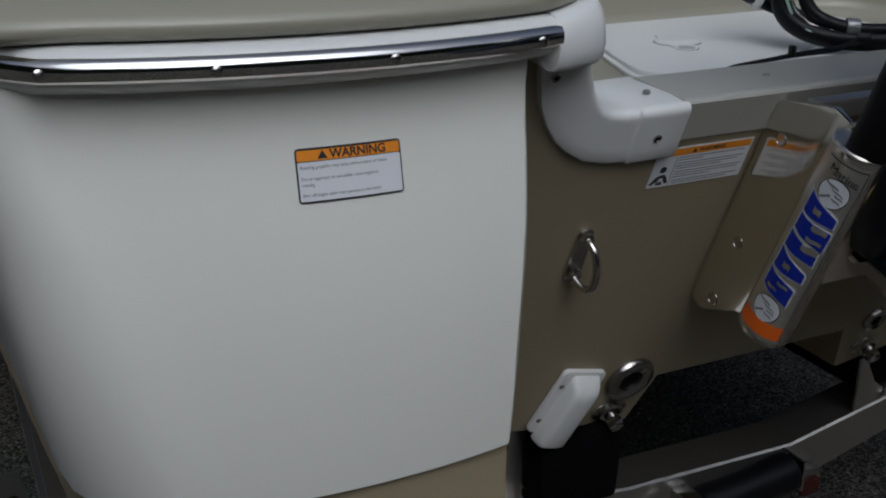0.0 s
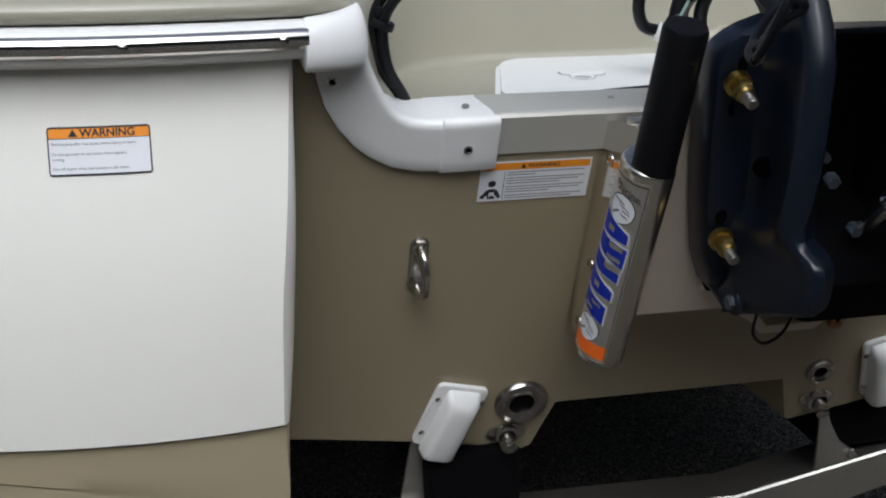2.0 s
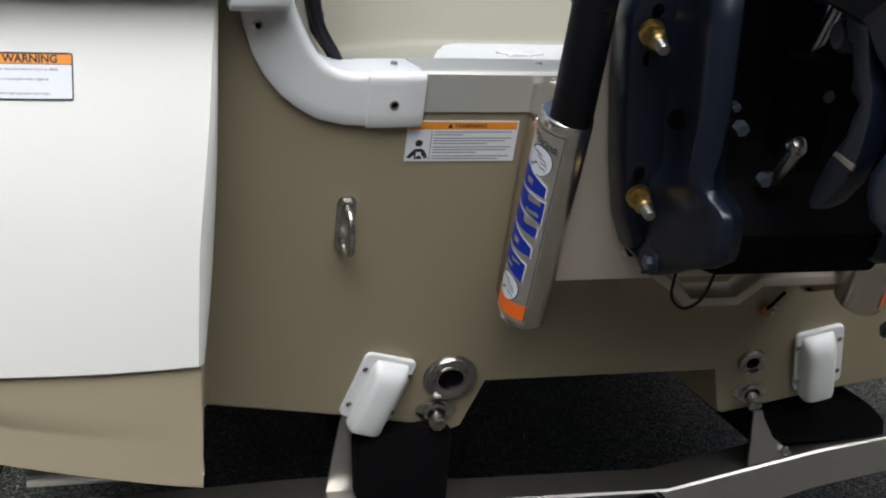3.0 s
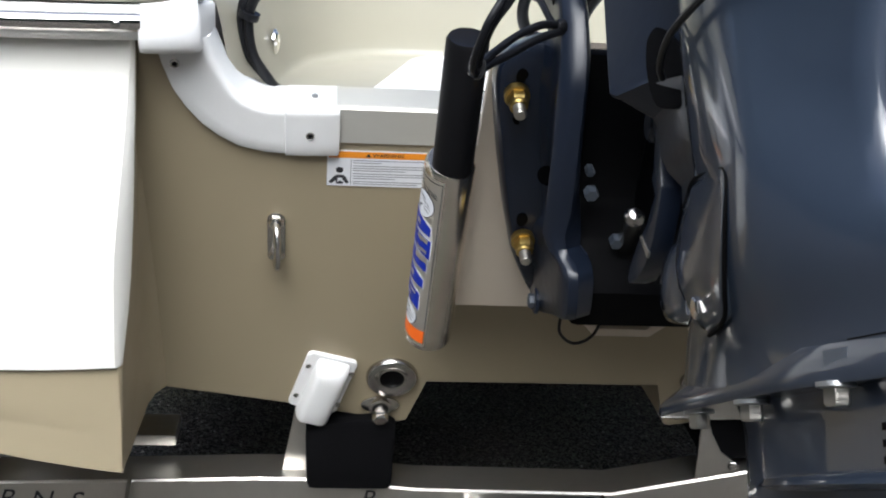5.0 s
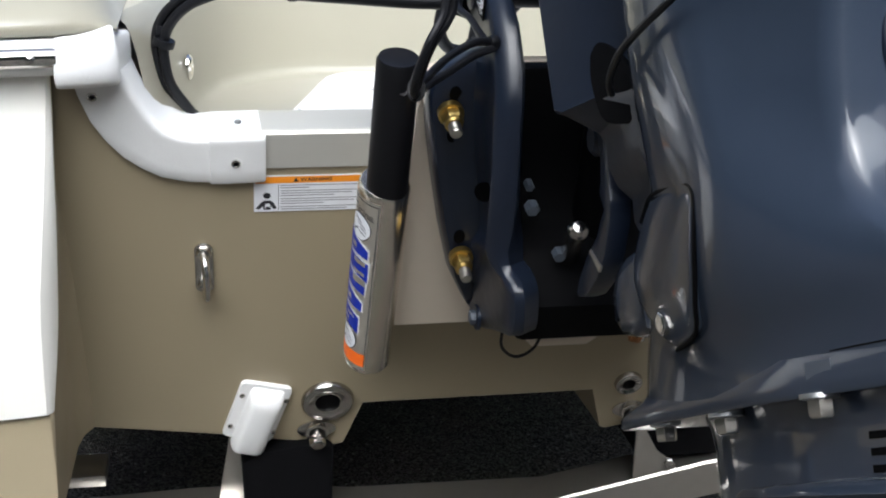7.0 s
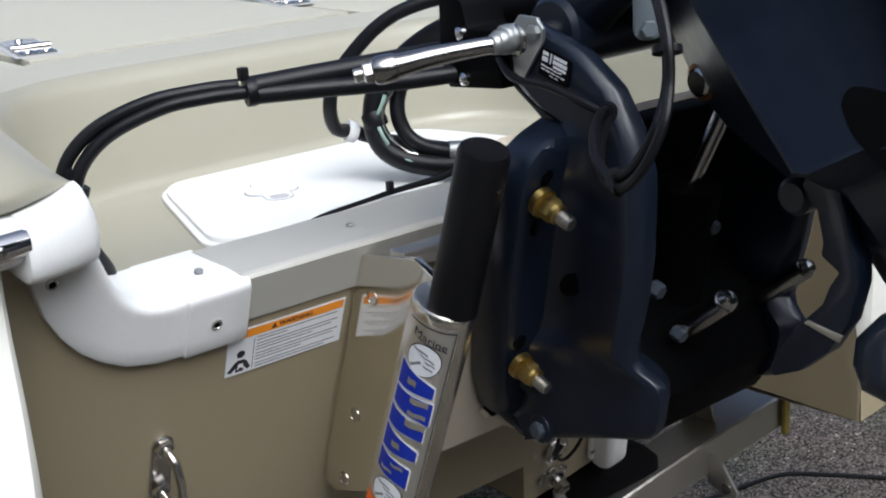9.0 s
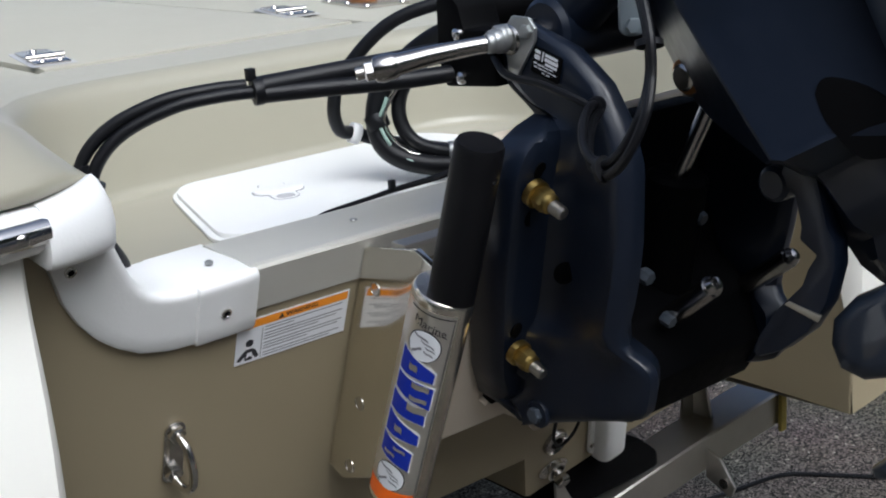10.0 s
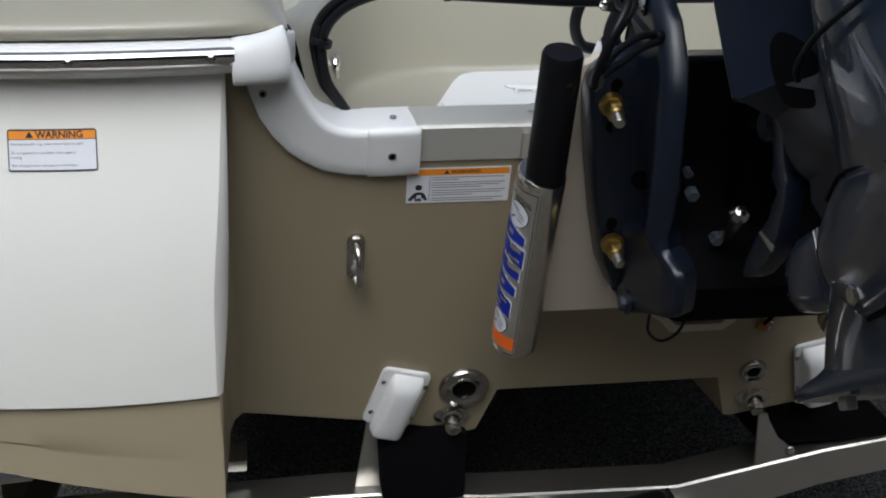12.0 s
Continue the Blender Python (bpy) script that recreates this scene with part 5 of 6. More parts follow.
def mid_points(u):
    points = [tuple(float(np.interp(u, levels, [row[k][i] for row in reversed(MID)])) for i in (0, 1)) for k in range(1, 7)]
    ab, hb = back_at(u)
    return points + [(ab - 0.009, hb + 0.0015), (ab - 0.0012, hb - 0.0060), (ab - 0.0002, hb - 0.0090), (ab + 0.0006, hb - 0.0130), (ab + 0.0018, hb * 0.35), (ab + 0.0022, 0.0)]


steps = [0.10, 0.02, -0.06, -0.12, -0.16] + [-0.19 - 0.0071 * k for k in range(41)]
table = np.array([mid_points(u) for u in steps])
for _ in range(3):
    table[5:-1] = (table[4:-2] + 2 * table[5:-1] + table[6:]) / 4
rows = [ring(rounded_half([tuple(float(v) for v in p) for p in level], 5), u) for u, level in zip(steps, table)]
mid = part("midsection", loft(rows), GREYBLUE, motor, "glossy blue-grey midsection casing", 38)


def flange_half(a):
    return float(np.interp(a, [0.098, 0.103, 0.112, 0.13, 0.16, 0.206, 0.33, 0.40, 0.457, 0.55, 0.63, 0.648], [0.014, 0.034, 0.045, 0.0515, 0.0555, 0.0595, 0.0660, 0.0700, 0.0620, 0.0470, 0.0325, 0.0270]))


rows = []
for u, lead, grow in ((-0.450, 0.062, 0.90), (-0.458, 0.044, 0.955), (-0.4645, 0.016, 0.985), (-0.468, 0.002, 0.998), (-0.4755, 0.0, 1.0), (-0.478, 0.003, 0.975)):
    half = []
    for k in range(27):
        f = 0.5 - 0.5 * math.cos(math.pi * k / 26)
        a = 0.098 + lead + (0.550 - lead) * f
        half.append((a, flange_half(0.098 + 0.550 * f) * grow))
    rows.append([steer(a, u, X0 - h) for a, h in half] + [steer(a, u, X0 + h) for a, h in reversed(half)])
part("mid_flange", loft(rows), GREYBLUE, mid, "joint flange of the leg", 40)
joint = rounded_half(mid_points(-0.4525), 5)
seam = [(0.478, float(np.interp(0.478, [p[0] for p in joint], [p[1] for p in joint])))] + [p for p in joint if p[0] > 0.485]
seam = [(a + 0.0004, h + (0.0003 if h else 0)) for a, h in seam]
seam += [(a, -h) for a, h in reversed(seam[:-1])]
part("seam_line", tube([steer(a, -0.4525, X0 - h) for a, h in seam], 0.0006, 6, 2), MATT_BLACK, mid, "dark seam round the back of the casing")
for (x, y, z) in ((-0.031, -0.805, 0.985), (-0.041, -0.697, 0.920), (-0.041, -0.588, 0.858)):
    tip = Vector((x, y, z))
    up = Vector((0, sa, ca))
    back = (-(y + 0.166) * ca + (z - 1.174) * sa - 0.262) * 0.08
    for at in (tip, Vector((mx(x) + 2 * back, y, z))):
        b = part("joint_bolt", hexagon(0.0085, 0.012, along(at + up * 0.0055, at - up)), ZINC, mid, "pale zinc joint bolt")
        part("washer", lathe([(0.0125, 0.0), (0.0125, 0.003), (0.008, 0.004)], along(at + up * 0.0085, at - up), 20), DULL_ZINC, b)
part("anode", loft([[steer(a, u, X0 - h) for a, u, h in ((0.457, -0.470, 0.0605 + o), (0.480, -0.470, 0.0568 + o), (0.480, -0.457, 0.0572 + o), (0.457, -0.457, 0.0612 + o))] for o in (-0.004, 0.0012)]), GREY_PAINT, mid, "small grey painted block")
# exhaust port on the back; a raised navy dish paints the hollow's darkness
em = along(steer(0.5305, -0.274, X0 - 0.006), steer(1.2305, -0.404, X0 - 0.006)) @ Matrix.Diagonal((0.68, 1.05, 1, 1))
hollow = part("port_hollow_shade", lathe([(0.033, -0.002), (0.031, 0.0008), (0.028, 0.0010), (0.0245, -0.0010)], em, 32), NAVY, mid, "raised navy dish coloured as the dark hollow round the exhaust port", 60)
part("port_rim", lathe([(0.0235, -0.002), (0.0230, 0.002), (0.0218, 0.0045), (0.0204, 0.0038), (0.0190, -0.0005)], em, 32), GREYBLUE, hollow, "raised rim of the exhaust port", 60)
part("port", lathe([(0.0186, 0.0016), (0.001, 0.0014)], em, 24), MATT_BLACK, hollow, "dark exhaust port")


# lower mount cover on the side, with its seam and bolt
def cover_half(a, u):
    return 0.0835 + 0.165 * (a - 0.30) - 2.2 * max(0.0, -u - 0.36) ** 2


COVER = [(0.290, -0.320), (0.309, -0.314), (0.350, -0.3185), (0.396, -0.327), (0.409, -0.334), (0.410, -0.345), (0.398, -0.373), (0.376, -0.404), (0.362, -0.4195), (0.340, -0.4255), (0.303, -0.4275), (0.285, -0.422), (0.262, -0.404), (0.240, -0.384), (0.234, -0.364), (0.240, -0.349), (0.258, -0.336), (0.276, -0.326)]
for sx in (-1, 1):
    ac, uc = 0.318, -0.368
    rows = []
    for grow, drop in ((1.0, 0.030), (1.0, 0.0045), (0.985, 0.0018), (0.955, 0.0004), (0.90, 0.0), (0.6, -0.0006), (0.3, -0.0008), (0.05, -0.0008)):
        spread = [(ac + (a - ac) * grow, uc + (u - uc) * grow) for a, u in COVER]
        rows.append([steer(a, u, X0 + sx * (cover_half(a, u) - drop)) for a, u in spread])
    cv = part("mount_cover", loft(rows), GREYBLUE, motor, "rounded cover over the lower motor mount", 50)
    edge = [COVER[k] for k in (17, 0, 1, 2, 3, 4, 5, 6, 7, 8, 9, 10)]
    part("cover_seal", tube([steer(ac + (a - ac) * 1.018, uc + (u - uc) * 1.018, X0 + sx * (cover_half(a, u) - 0.0016)) for a, u in edge], 0.0019, 8, 4), MATT_BLACK, cv, "black rubber seal line")
    part("recess", lathe([(0.0125, 0.0), (0.0125, 0.0012), (0.001, 0.0012)], along(steer(0.302, -0.4085, X0 + sx * 0.0735), steer(0.302, -0.40, X0 + sx * 1.0)) @ Matrix.Diagonal((1, 1.2, 1, 1)), 20), MATT_BLACK, cv)
    part("cover_bolt", hexagon(0.009, 0.010, along(steer(0.299, -0.4075, X0 + sx * 0.073), steer(0.28, -0.5, X0 + sx * 1.0))), STEEL, cv, "steel cover bolt")
    # rounded housing of the mount, in front of the cover
    ear = [(0.205, -0.330), (0.165, -0.331), (0.137, -0.341), (0.124, -0.360), (0.122, -0.382), (0.140, -0.398), (0.175, -0.404), (0.215, -0.405)]
    part("mount_ear", loft([[leg(0.19 + (a - 0.19) * k, -0.367 + (u + 0.367) * k, X0 + sx * x) for a, u in ear] for x, k in ((0.018, 1.0), (0.046, 1.0), (0.054, 0.95), (0.059, 0.85), (0.061, 0.6))]), GREYBLUE, cv, "", 45)

# gearcase with its cooling-water grille and spray plate
GEAR = ((0.236, 0.0), (0.238, 0.014), (0.250, 0.028), (0.300, 0.040), (0.400, 0.043), (0.470, 0.0375), (0.550, 0.0355), (0.638, 0.029), (0.642, 0.025), (0.643, 0.0))


def gear_half(a):
    return float(np.interp(a, [p[0] for p in GEAR[:-1]], [p[1] for p in GEAR[:-1]]))


rows = []
for u, lead, grow in ((-0.472, -0.012, 1.10), (-0.486, -0.004, 1.02), (-0.500, 0.0, 1.0), (-0.530, 0.0, 1.0), (-0.60, 0.0, 1.0), (-0.70, 0.01, 0.95), (-0.85, 0.03, 0.9)):
    rows.append(ring(rounded_half([(a + lead * (0.643 - a) / 0.4, h * grow) for a, h in GEAR]), u))
gear = part("gearcase", loft(rows), GREYBLUE, motor, "blue-grey gearcase of the leg", 38)


def section(a0, a1, w, u, front=0.5, n=36, sharp=2.6):
    points = []
    am, ah = (a0 + a1) / 2, (a1 - a0) / 2
    for k in range(n):
        t = 2 * math.pi * k / n
        cx, cy = math.cos(t), math.sin(t)
        e = 2 / sharp
        taper = 1 - (1 - front) * max(0, -cx) ** 1.5
        points.append(steer(am + ah * math.copysign(abs(cx) ** e, cx), u, X0 + w * math.copysign(abs(cy) ** e, cy) * taper))
    return points


part("spray_plate", loft([section(a0, a1, w, u, 0.4, sharp=2.4) for u, a0, a1, w in ((-0.529, 0.225, 0.64, 0.040), (-0.533, 0.206, 0.69, 0.056), (-0.538, 0.204, 0.70, 0.060), (-0.542, 0.21, 0.69, 0.053))]), GREYBLUE, gear, "flat spray plate", 40)


def gear_patch(a0, a1, u0, u1, out, sx):
    aa = [a0 + (a1 - a0) * k / 8 for k in range(9)]
    rows = []
    for u, o in ((u0, -0.002), (u0, out), (u1, out), (u1, -0.002)):
        rows.append([steer(a, u, X0 + sx * (gear_half(a) + o)) for a in aa])
    return loft(rows, closed=False)


for sx in (-1, 1):
    gp = part("water_grille", gear_patch(0.466, 0.556, -0.5285, -0.4985, 0.0004, sx), GREYBLUE, gear, "cooling water grille")
    for k in range(3):
        u = -0.5265 + 0.0100 * k
        part("slit", gear_patch(0.478, 0.547, u, u + 0.0046, 0.0009, sx), MATT_BLACK, gp, "dark grille slit")

# ---- hoses and wires between boat and motor ----
hoses = thing("steering_hoses", (0, 0, 0), "pair of black hydraulic steering hoses tied together", "hoses")
main = [(-0.408, 0.098, 0.966), (-0.420, 0.075, 0.986), (-0.441, 0.060, 1.024), (-0.444, 0.058, 1.074), (-0.420, 0.045, 1.110), (-0.375, 0.022, 1.132), (-0.335, 0.004, 1.138), (-0.301, -0.006, 1.138)]
part("hose", tube(main, 0.0062, 12), BLACK, hoses, "black rubber hose")
part("hose", tube([(x - 0.009 * min(1, i / 2) + (0.004 if i > 5 else 0), y + 0.008, z + 0.006 * min(1, i / 3)) for i, (x, y, z) in enumerate(main)], 0.0062, 12), BLACK, hoses, "black rubber hose")
part("sleeve", tube([(-0.303, -0.004, 1.141), (-0.25, -0.018, 1.144), (-0.18, -0.040, 1.148), (-0.10, -0.062, 1.152), (-0.02, -0.085, 1.155)], 0.0105, 14), BLACK, hoses, "black braided sleeve over the hoses")
part("sleeve", tube([(-0.30, -0.008, 1.135), (-0.24, -0.032, 1.134), (-0.17, -0.070, 1.134), (-0.10, -0.10, 1.137)], 0.0085, 12), BLACK, hoses)
for p, q in (((-0.301, -0.006, 1.138), (-0.24, -0.024, 1.140)), ((-0.446, 0.061, 1.066), (-0.438, 0.058, 1.09))):
    tm = along(p, q)
    t = part("cable_tie", lathe([(0.0128, -0.002), (0.0132, 0.0), (0.0132, 0.005), (0.0128, 0.007)], tm, 18), BLACK, hoses, "black cable tie")
    part("tie_head", box((-0.004, -0.004, 0), (0.004, 0.004, 0.012), 0.001, m=Matrix.Translation(Vector(p) + Vector((-0.003, 0, 0.0105)))), BLACK, t)

loops = thing("fuel_and_wiring_loom", (0, 0, 0), "black fuel hose and wiring loom looping down to the well", "hoses")
part("hose", tube([(0.05, 0.06, 1.19), (-0.03, 0.13, 1.165), (-0.080, 0.17, 1.11), (-0.094, 0.178, 1.073), (-0.082, 0.19, 1.040), (-0.052, 0.200, 1.029), (-0.02, 0.19, 1.015), (0.04, 0.12, 1.0)], 0.0080, 12), BLACK, loops, "black rubber hose")
cl = part("hose_clamp", lathe([(0.0118, -0.006), (0.0125, -0.005), (0.0125, 0.005), (0.0118, 0.006)], along((-0.054, 0.200, 1.0292), (-0.02, 0.19, 1.015)), 18), PLASTIC, loops, "white hose clamp")
part("hose", tube([(0.03, 0.02, 1.17), (-0.005, 0.10, 1.14), (-0.036, 0.155, 1.090), (-0.046, 0.165, 1.045), (-0.040, 0.150, 1.010), (-0.005, 0.115, 0.992), (0.06, 0.07, 0.992), (0.16, 0.03, 1.0)], 0.0125, 14), BLACK, loops, "thick corrugated loom")
part("hose", tube([(0.04, 0.04, 1.165), (0.015, 0.11, 1.13), (-0.012, 0.150, 1.085), (-0.022, 0.150, 1.045), (-0.010, 0.13, 1.015), (0.03, 0.09, 1.004), (0.10, 0.05, 1.01)], 0.009, 12), BLACK, loops, "black rubber hose")
part("hose_clamp", lathe([(0.0112, -0.008), (0.0116, -0.007), (0.0116, 0.007), (0.0112, 0.008)], along((0.018, 0.10, 1.0065), (0.05, 0.08, 1.004)), 18), DULL_ZINC, loops, "steel hose clamp")
part("wire", tube([(-0.02, 0.14, 1.095), (-0.045, 0.150, 1.05), (-0.025, 0.128, 1.008), (0.03, 0.085, 0.998)], 0.0022, 6), STEEL, loops, "thin grey wire")
for k, (p, q) in enumerate((((-0.040, 0.148, 1.075), (-0.049, 0.154, 1.052)), ((-0.050, 0.151, 1.040), (-0.044, 0.143, 1.020)), ((-0.037, 0.134, 1.006), (-0.020, 0.118, 0.998)), ((0.0, 0.103, 0.996), (0.020, 0.090, 0.995)), ((0.05, 0.066, 0.998), (0.075, 0.052, 1.000)))):
    part("wire_glimpse", tube([p, (Vector(p) + Vector(q)) / 2 + Vector((-0.0015, -0.002, -0.001)), q], 0.0022, 6, 3), WIRE_GREEN, loops, "pale green wire showing through the split loom")
for p, q in (((-0.030, 0.148, 1.100), (-0.042, 0.160, 1.070)), ((-0.046, 0.163, 1.046), (-0.042, 0.152, 1.015)), ((0.028, 0.091, 0.992), (0.06, 0.07, 0.992)), ((0.10, 0.054, 0.995), (0.16, 0.03, 1.0))):
    part("tape_band", lathe([(0.0128, -0.009), (0.0138, -0.007), (0.0138, 0.007), (0.0128, 0.009)], along(p, q), 18), BLACK, loops, "black tape band round the loom")
part("drain_cable", tube([(-0.200, 0.0835, 0.973), (-0.176, 0.0885, 0.977), (-0.114, 0.0945, 0.9785), (-0.074, 0.0975, 0.980), (-0.02, 0.090, 0.984), (0.023, 0.084, 0.990), (0.12, 0.05, 1.0)], 0.0034, 8, radii=lambda f: 0.0016 + 0.0036 * f), BLACK, loops, "thin black cable along the trim")
part("cable_tie", box((-0.083, 0.094, 0.978), (-0.076, 0.101, 0.992), 0.001), BLACK, loops)

wires = thing("tilt_wiring", (0, 0, 0), "black wires looping over the clamp bracket", "wires")
part("wire", tube([(-0.130, -0.150, 1.155), (-0.140, -0.178, 1.142), (-0.136, -0.215, 1.137), (-0.134, -0.25, 1.129), (-0.130, -0.272, 1.121)], 0.0036, 8), BLACK, wires)
part("grommet", lathe([(0.0075, -0.004), (0.0080, 0.0), (0.0070, 0.004), (0.004, 0.005)], along((-0.125, -0.274, 1.1215), (-0.2, -0.30, 1.12)), 16), BLACK, wires, "black rubber grommet")
part("wire", tube([(-0.122, -0.272, 1.122), (-0.145, -0.285, 1.124), (-0.172, -0.304, 1.115), (-0.196, -0.330, 1.103), (-0.212, -0.362, 1.099), (-0.214, -0.385, 1.112), (-0.207, -0.399, 1.140), (-0.190, -0.394, 1.166), (-0.186, -0.390, 1.193), (-0.176, -0.376, 1.213), (-0.166, -0.360, 1.232), (-0.150, -0.335, 1.27)], 0.0040, 10), BLACK, wires)
part("wire", tube([(-0.122, -0.276, 1.118), (-0.148, -0.292, 1.112), (-0.176, -0.314, 1.101), (-0.200, -0.340, 1.094), (-0.216, -0.372, 1.093), (-0.220, -0.396, 1.110), (-0.212, -0.409, 1.142), (-0.198, -0.403, 1.168), (-0.194, -0.399, 1.194), (-0.185, -0.386, 1.216), (-0.175, -0.370, 1.236), (-0.159, -0.345, 1.275)], 0.0040, 10), BLACK, wires)
part("cable_tie", lathe([(0.0085, -0.002), (0.0085, 0.003)], along((-0.214, -0.366, 1.096), (-0.217, -0.38, 1.10)) @ Matrix.Diagonal((1, 1.3, 1, 1)), 14), BLACK, wires)
part("cable_tie", lathe([(0.0090, -0.002), (0.0090, 0.003)], along((-0.190, -0.3945, 1.190), (-0.187, -0.391, 1.20)) @ Matrix.Diagonal((1.2, 1, 1, 1)), 14), BLACK, wires)
cn = part("connector", prism(rounded(-0.0105, -0.019, 0.0105, 0.027, 0.008), Matrix(((0.8, 0, -0.6, -0.146), (-0.6, 0, -0.8, -0.337), (0, 1, 0, 1.206), (0, 0, 0, 1))), -0.005, 0.005, 0.003), PALE_GREY, wires, "pale grey connector cap")
part("cap_bolt", hexagon(0.0068, 0.005, Matrix(((0.8, 0, -0.6, -0.146), (-0.6, 0, -0.8, -0.337), (0, 1, 0, 1.206), (0, 0, 0, 1))) @ Matrix.Translation((0.0, -0.010, 0.005))), PALE_GREY, cn)
part("earth_wire", tube([(-0.072, -0.150, 0.775), (-0.070, -0.140, 0.745), (-0.050, -0.13, 0.727), (-0.028, -0.13, 0.738), (-0.018, -0.14, 0.775)], 0.0019, 8), BLACK, wires, "thin black earth wire")
part("long_wire", tube([(-0.088, -0.531, 1.124), (-0.094, -0.541, 1.137), (-0.098, -0.572, 1.163), (-0.0955, -0.607, 1.187), (-0.088, -0.648, 1.215), (-0.075, -0.71, 1.26), (-0.065, -0.80, 1.33)], 0.0029, 8), BLACK, wires, "black wire running up the leg")

# black steering bracket behind the link
sb = thing("steering_bracket", (0, 0, 0), "black steering cylinder bracket with button-head bolts", "bracket")
part("block", prism([(-0.155, 1.128), (-0.080, 1.122), (-0.07, 1.150), (-0.072, 1.205), (-0.09, 1.215), (-0.105, 1.20), (-0.112, 1.178), (-0.155, 1.180)], YZX, -0.133, -0.085, 0.004), MATT_BLACK, sb)
part("cylinder", rod((-0.118, -0.085, 1.19), (0.17, -0.085, 1.19), 0.019, 20, 0.002), MATT_BLACK, sb)
for y, z in ((-0.1045, 1.174), (-0.107, 1.133)):
    part("bolt", lathe([(0.0065, 0.0), (0.006, 0.004), (0.003, 0.006), (0.0025, 0.004)], along((-0.133, y, z), (-1, y, z)), 14), CHROME, sb, "button-head steel bolt")

# ---- the trailer ----
trailer = thing("boat_trailer", (0, 0, 0), "aluminium boat trailer with carpeted bunks", "trailer")
knots = [(-0.905, 0.3565), (-0.62, 0.3625), (-0.44, 0.3685), (-0.37, 0.368), (-0.20, 0.352), (0.10, 0.347), (0.34, 0.394), (0.45, 0.408), (0.62, 0.427), (0.757, 0.4375)]
rows = []
for x, z in knots:
    f, b, t, h = 0.178, 0.255, 0.006, float(np.interp(x, [-0.905, -0.62, -0.44, -0.2, 0.0, 0.4], [0.0525, 0.0555, 0.060, 0.076, 0.082, 0.056]))
    rows.append([Vector((x, y, zz)) for y, zz in ((f, z - h), (f, z - 0.003), (f + 0.003, z), (b - 0.003, z), (b, z - 0.003), (b, z - 0.02), (b - t, z - 0.02), (b - t, z - t), (f + t, z - t), (f + t, z - h + t), (b - t, z - h + t), (b - t, z - h + 0.02), (b, z - h + 0.02), (b, z - h))])
beam = part("crossmember", loft(rows), ALUMINIUM, trailer, "bent aluminium crossmember with black pen marks", 25)
PEN = (("2", -0.889, 0.334, 0.15), ("0", -0.845, 0.334, 0.1), ("-", -0.823, 0.333, 0.0), ("B", -0.799, 0.331, 0.35), (".", -0.773, 0.329, 0.0), ("N", -0.749, 0.329, 0.3), (".", -0.727, 0.328, 0.0), ("S", -0.699, 0.327, 0.25), (".", -0.673, 0.326, 0.0), ("R", -0.270, 0.335, 0.25))
for ch, x, z, slope in PEN:
    words(ch, 0.042 if ch != "R" else 0.040, Matrix(((1, slope, 0, x), (0, 0, -1, 0.1765), (0, 1, 0, z), (0, 0, 0, 1))), INK, beam, "pen_letter", "CENTER", label="black pen letter")
# side rails: I-beams that draw together towards the bow
for k in (False, True):
    prof = [(-0.066, 0.350), (0.048, 0.350), (0.048, 0.3575), (0.004, 0.360), (0.004, 0.436), (0.048, 0.4385), (0.048, 0.446), (-0.066, 0.446), (-0.066, 0.4385), (-0.004, 0.436), (-0.004, 0.360), (-0.066, 0.3575)]
    rows = [[Vector((mirror(-0.909 + 0.078 * (y - 0.17) + u) if k else -0.909 + 0.078 * (y - 0.17) + u, y, z)) for u, z in prof] for y in (1.2 if k else 0.155, 5.6)]
    rail = part("side_rail", loft(rows), ALUMINIUM, trailer, "aluminium side rail of the frame", 20)
    if not k:
        part("fender_plate", box((-1.15, 0.27, 0.3585), (-0.965, 0.57, 0.3645), 0.0015), ALUMINIUM, rail, "flat aluminium plate bolted to the rail")
        for y in (0.445, 0.490):
            part("bolt", hexagon(0.008, 0.008, along((-0.985, y, 0.3645), (-0.985, y, 1.0))), STEEL, rail)
part("second_crossmember", box((-1.1, 1.72, 0.24), (mirror(-1.1), 1.80, 0.32), 0.004), ALUMINIUM, trailer)
part("short_rail", box((-0.80, 0.247, 0.383), (-0.564, 0.320, 0.401), 0.003), ALUMINIUM, trailer)


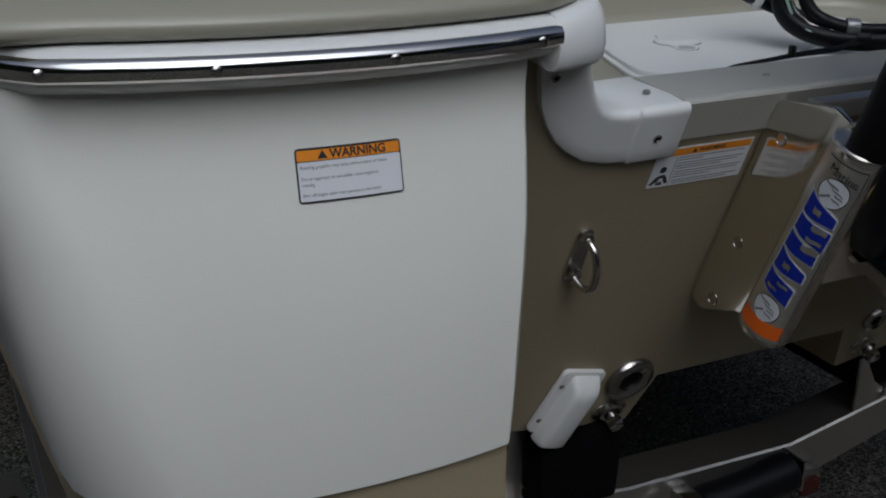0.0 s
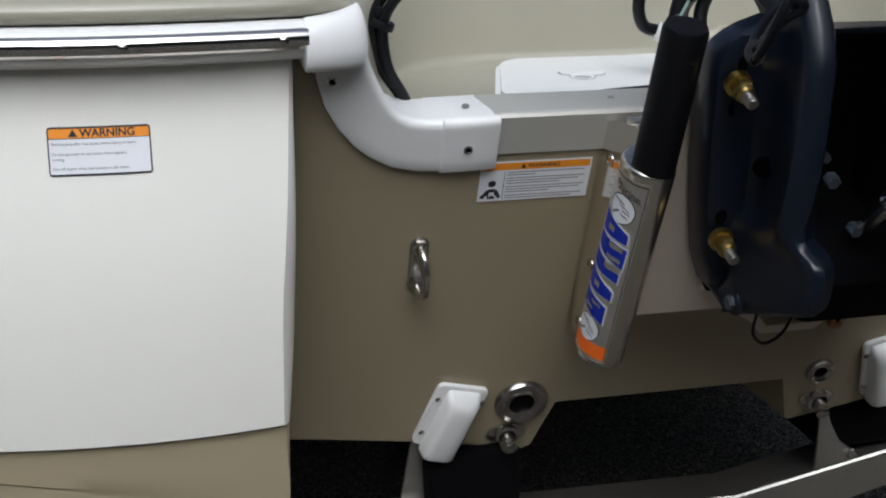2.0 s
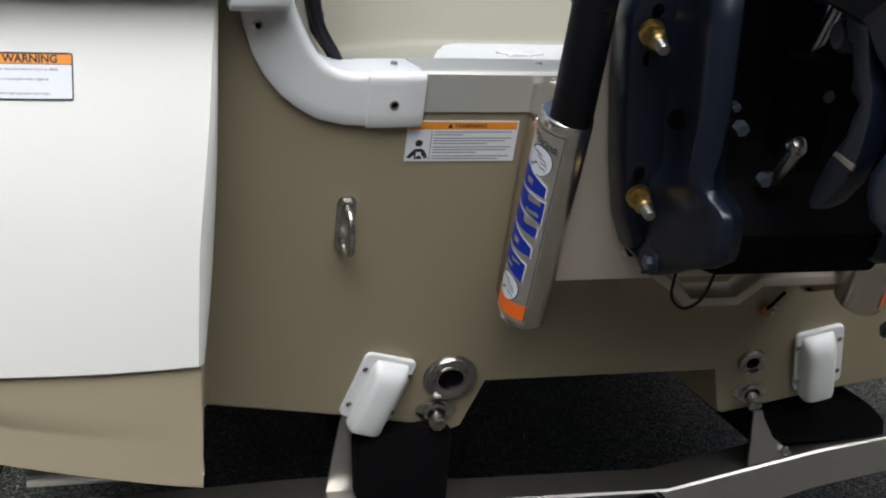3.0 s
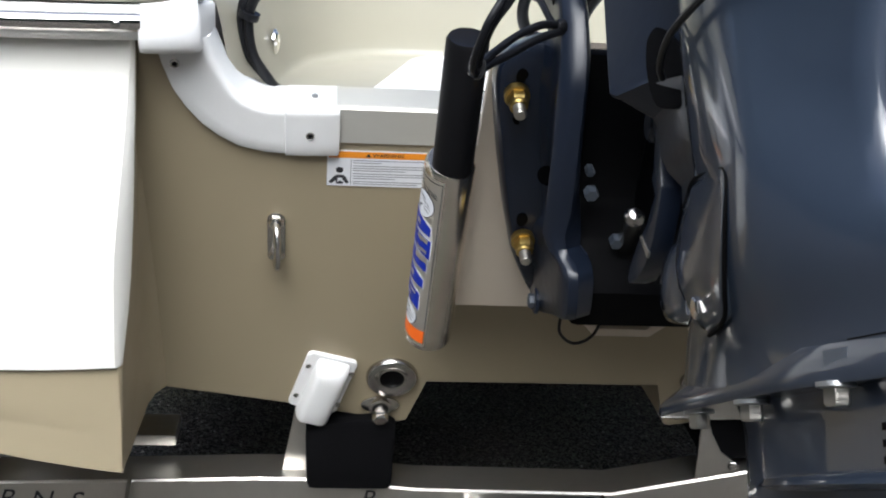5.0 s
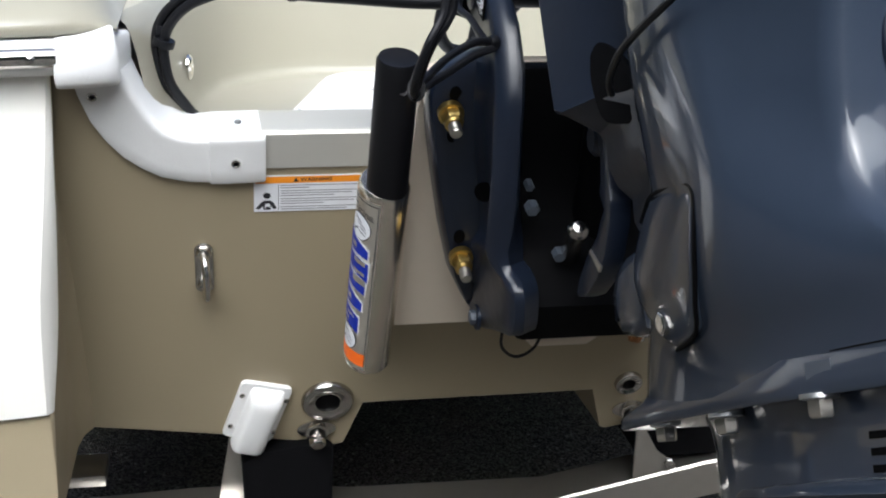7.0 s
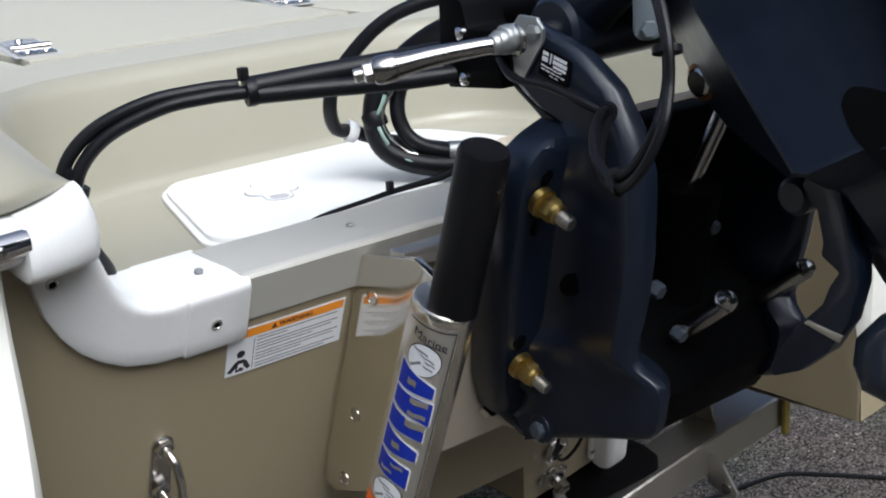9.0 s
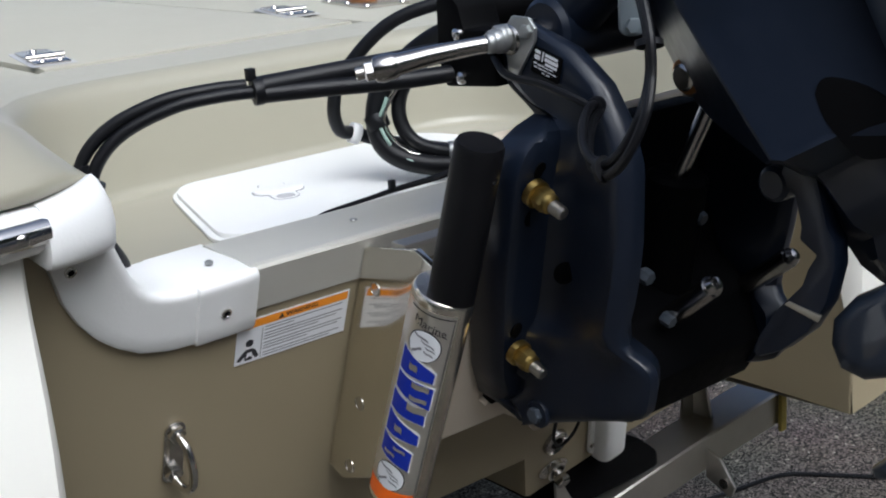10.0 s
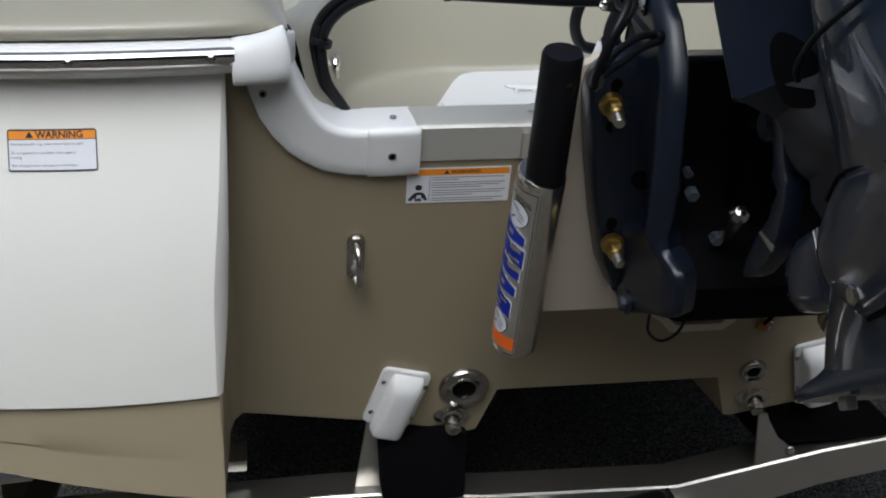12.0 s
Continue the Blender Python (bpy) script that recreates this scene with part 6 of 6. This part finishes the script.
def bunk(x, flip, low, y0):
    d = -1 if flip else 1
    prof = [(-0.062, low), (0.062, low), (0.066, 0.47), (0.045, 0.482), (-0.045, 0.470), (-0.066, 0.455)]
    if flip:
        prof = [(0.095, low), (-0.125, low), (-0.123, 0.432), (-0.090, 0.462), (0.0, 0.478), (0.066, 0.476), (0.095, 0.462)]
    b = part("bunk", prism([(x + d * u, z) for u, z in prof], Matrix(((1, 0, 0, 0), (0, 0, 1, 0), (0, 1, 0, 0), (0, 0, 0, 1))), y0, 5.0, 0.01), CARPET, trailer, "black carpeted bunk end")
    if flip:
        plate = [(0.226, 0.374), (0.294, 0.388), (0.292, 0.396), (0.262, 0.418), (0.244, 0.450), (0.240, 0.462), (0.226, 0.462)]
        part("bunk_bracket", prism(plate, XZY, 0.180, 0.1855, 0.001), ALUMINIUM, b, "aluminium bunk bracket")
        part("bolt", hexagon(0.008, 0.007, along((0.281, 0.181, 0.3975), (0.281, 0.0, 0.3975))), STEEL, b)
        return
    part("bunk_bracket", prism([(x - d * 0.10, 0.366), (x - d * 0.050, 0.366), (x - d * 0.062, 0.47), (x - d * 0.072, 0.50), (x - d * 0.082, 0.47)], XZY, 0.205, 0.213, 0.001), ALUMINIUM, b, "aluminium bunk bracket")
    part("bolt", hexagon(0.009, 0.008, along((x - d * 0.055, 0.205, 0.385), (x - d * 0.055, 0.0, 0.385))), STEEL, b)


bunk(-0.302, False, 0.362, 0.155)
bunk(0.330, True, 0.402, 0.187)
# unseen wheels, added to keep side light from under the hull
for sx in (-1, 1):
    for y in (1.9, 2.7):
        x = XC + sx * 1.02
        wm = along((x, y, 0.34), (x + sx, y, 0.34))
        wh = part("wheel", lathe([(0.06, -0.07), (0.20, -0.075), (0.20, 0.06), (0.15, 0.05), (0.05, 0.07)], wm, 32), STEEL, trailer, "unseen trailer wheel that blocks side light under the hull")
        part("tyre", lathe([(0.20, -0.085), (0.30, -0.10), (0.335, -0.085), (0.34, 0.0), (0.335, 0.085), (0.30, 0.10), (0.20, 0.085)], wm, 40), BLACK, wh, "black rubber tyre")
# tie-down tab, drain loop and strap
tab = part("tie_down_tab", prism([(0.178, 0.368), (0.128, 0.352), (0.120, 0.330), (0.132, 0.312), (0.178, 0.300)], YZX, -0.625, -0.619, 0.001), ALUMINIUM, trailer, "aluminium tie-down tab")
part("eye", lathe([(0.010, -0.004), (0.010, 0.004), (0.005, 0.004)], along((-0.622, 0.142, 0.332), (-1, 0.142, 0.332)), 16), STEEL, tab)
tab = part("tie_down_tab", prism([(0.178, 0.400), (0.150, 0.390), (0.120, 0.350), (0.128, 0.330), (0.178, 0.350)], YZX, 0.555, 0.561, 0.001), ALUMINIUM, trailer, "aluminium tie-down tab")
part("eye", lathe([(0.009, -0.004), (0.009, 0.004), (0.005, 0.004)], along((0.556, 0.140, 0.352), (-1, 0.140, 0.352)), 16), STEEL, tab)
part("strap", prism([(-0.880, 0.3585), (-0.862, 0.3585), (-0.850, 0.292), (-0.867, 0.290)], XZY, 0.170, 0.1765, 0.002), YELLOW, trailer, "yellow webbing strap over the beam")
part("strap_buckle", lathe([(0.009, 0.0), (0.009, 0.004), (0.006, 0.005), (0.006, 0.014), (0.0045, 0.016), (0.0045, 0.031), (0.003, 0.033), (0.0005, 0.033)], along((-0.873, 0.190, 0.357), (-0.873, 0.190, 1.0)), 14), BRASS, trailer)
part("strap", box((0.741, 0.168, 0.368), (0.755, 0.176, 0.436), 0.002), YELLOW, trailer, "yellow webbing strap over the beam")
# plate standing on the beam
part("upright", prism([(0.250, 0.330), (0.205, 0.330), (0.208, 0.425), (0.228, 0.507), (0.250, 0.512)], YZX, 0.606, 0.612, 0.001, bm=prism([(0.575, 0.405), (0.612, 0.425), (0.612, 0.505), (0.588, 0.508)], XZY, 0.246, 0.252, 0.001)), ALUMINIUM, trailer, "aluminium plate standing on the beam")

# marker lights and the rubber roller between them, on the beam
roller = part("keel_roller", lathe([(0.026, 0.0), (0.030, 0.004), (0.031, 0.012), (0.027, 0.085), (0.031, 0.158), (0.030, 0.166), (0.026, 0.17)], along((-0.094, 0.150, 0.305), (0.077, 0.150, 0.324)), 28), BLACK, trailer, "black rubber roller on a steel bracket")
for x0, x1, x, y, z in ((-0.126, -0.098, -0.112, 0.140, 0.308), (0.081, 0.087, 0.084, 0.128, 0.322)):
    br = part("roller_bracket", box((x0, y, z - 0.026), (x1, 0.178, z + 0.024), 0.002), STEEL, roller, "bright steel roller bracket")
    part("bolt", hexagon(0.008, 0.010, along((x, y + 0.002, z), (x, -1, z)) if x < 0 else along((0.086, 0.150, z), (1, 0.150, z))), STEEL, br)
part("roller_pin", rod((-0.190, 0.150, 0.296), (-0.126, 0.150, 0.312), 0.003, 10, 0.0008), STEEL, roller, "thin steel pin of the roller")
ml = part("marker_light", box((0.096, 0.150, 0.280), (0.140, 0.177, 0.312), 0.004), STEEL, trailer, "small red marker light in a chrome frame")
part("lens", box((0.099, 0.143, 0.272), (0.136, 0.1505, 0.300), 0.004), RED, ml, "dark red plastic lens")

# black cable lying on the ground
cable = tagged(part("ground_cable", tube([(0.80, 0.58, 0.005), (0.95, 0.545, 0.005), (1.055, 0.521, 0.005), (1.145, 0.503, 0.005), (1.20, 0.480, 0.005), (1.25, 0.420, 0.005), (1.30, 0.355, 0.005), (1.42, 0.20, 0.005), (1.6, 0.0, 0.005)], 0.005, 8), BLACK, None), "thin black cable lying on the asphalt", "cable")
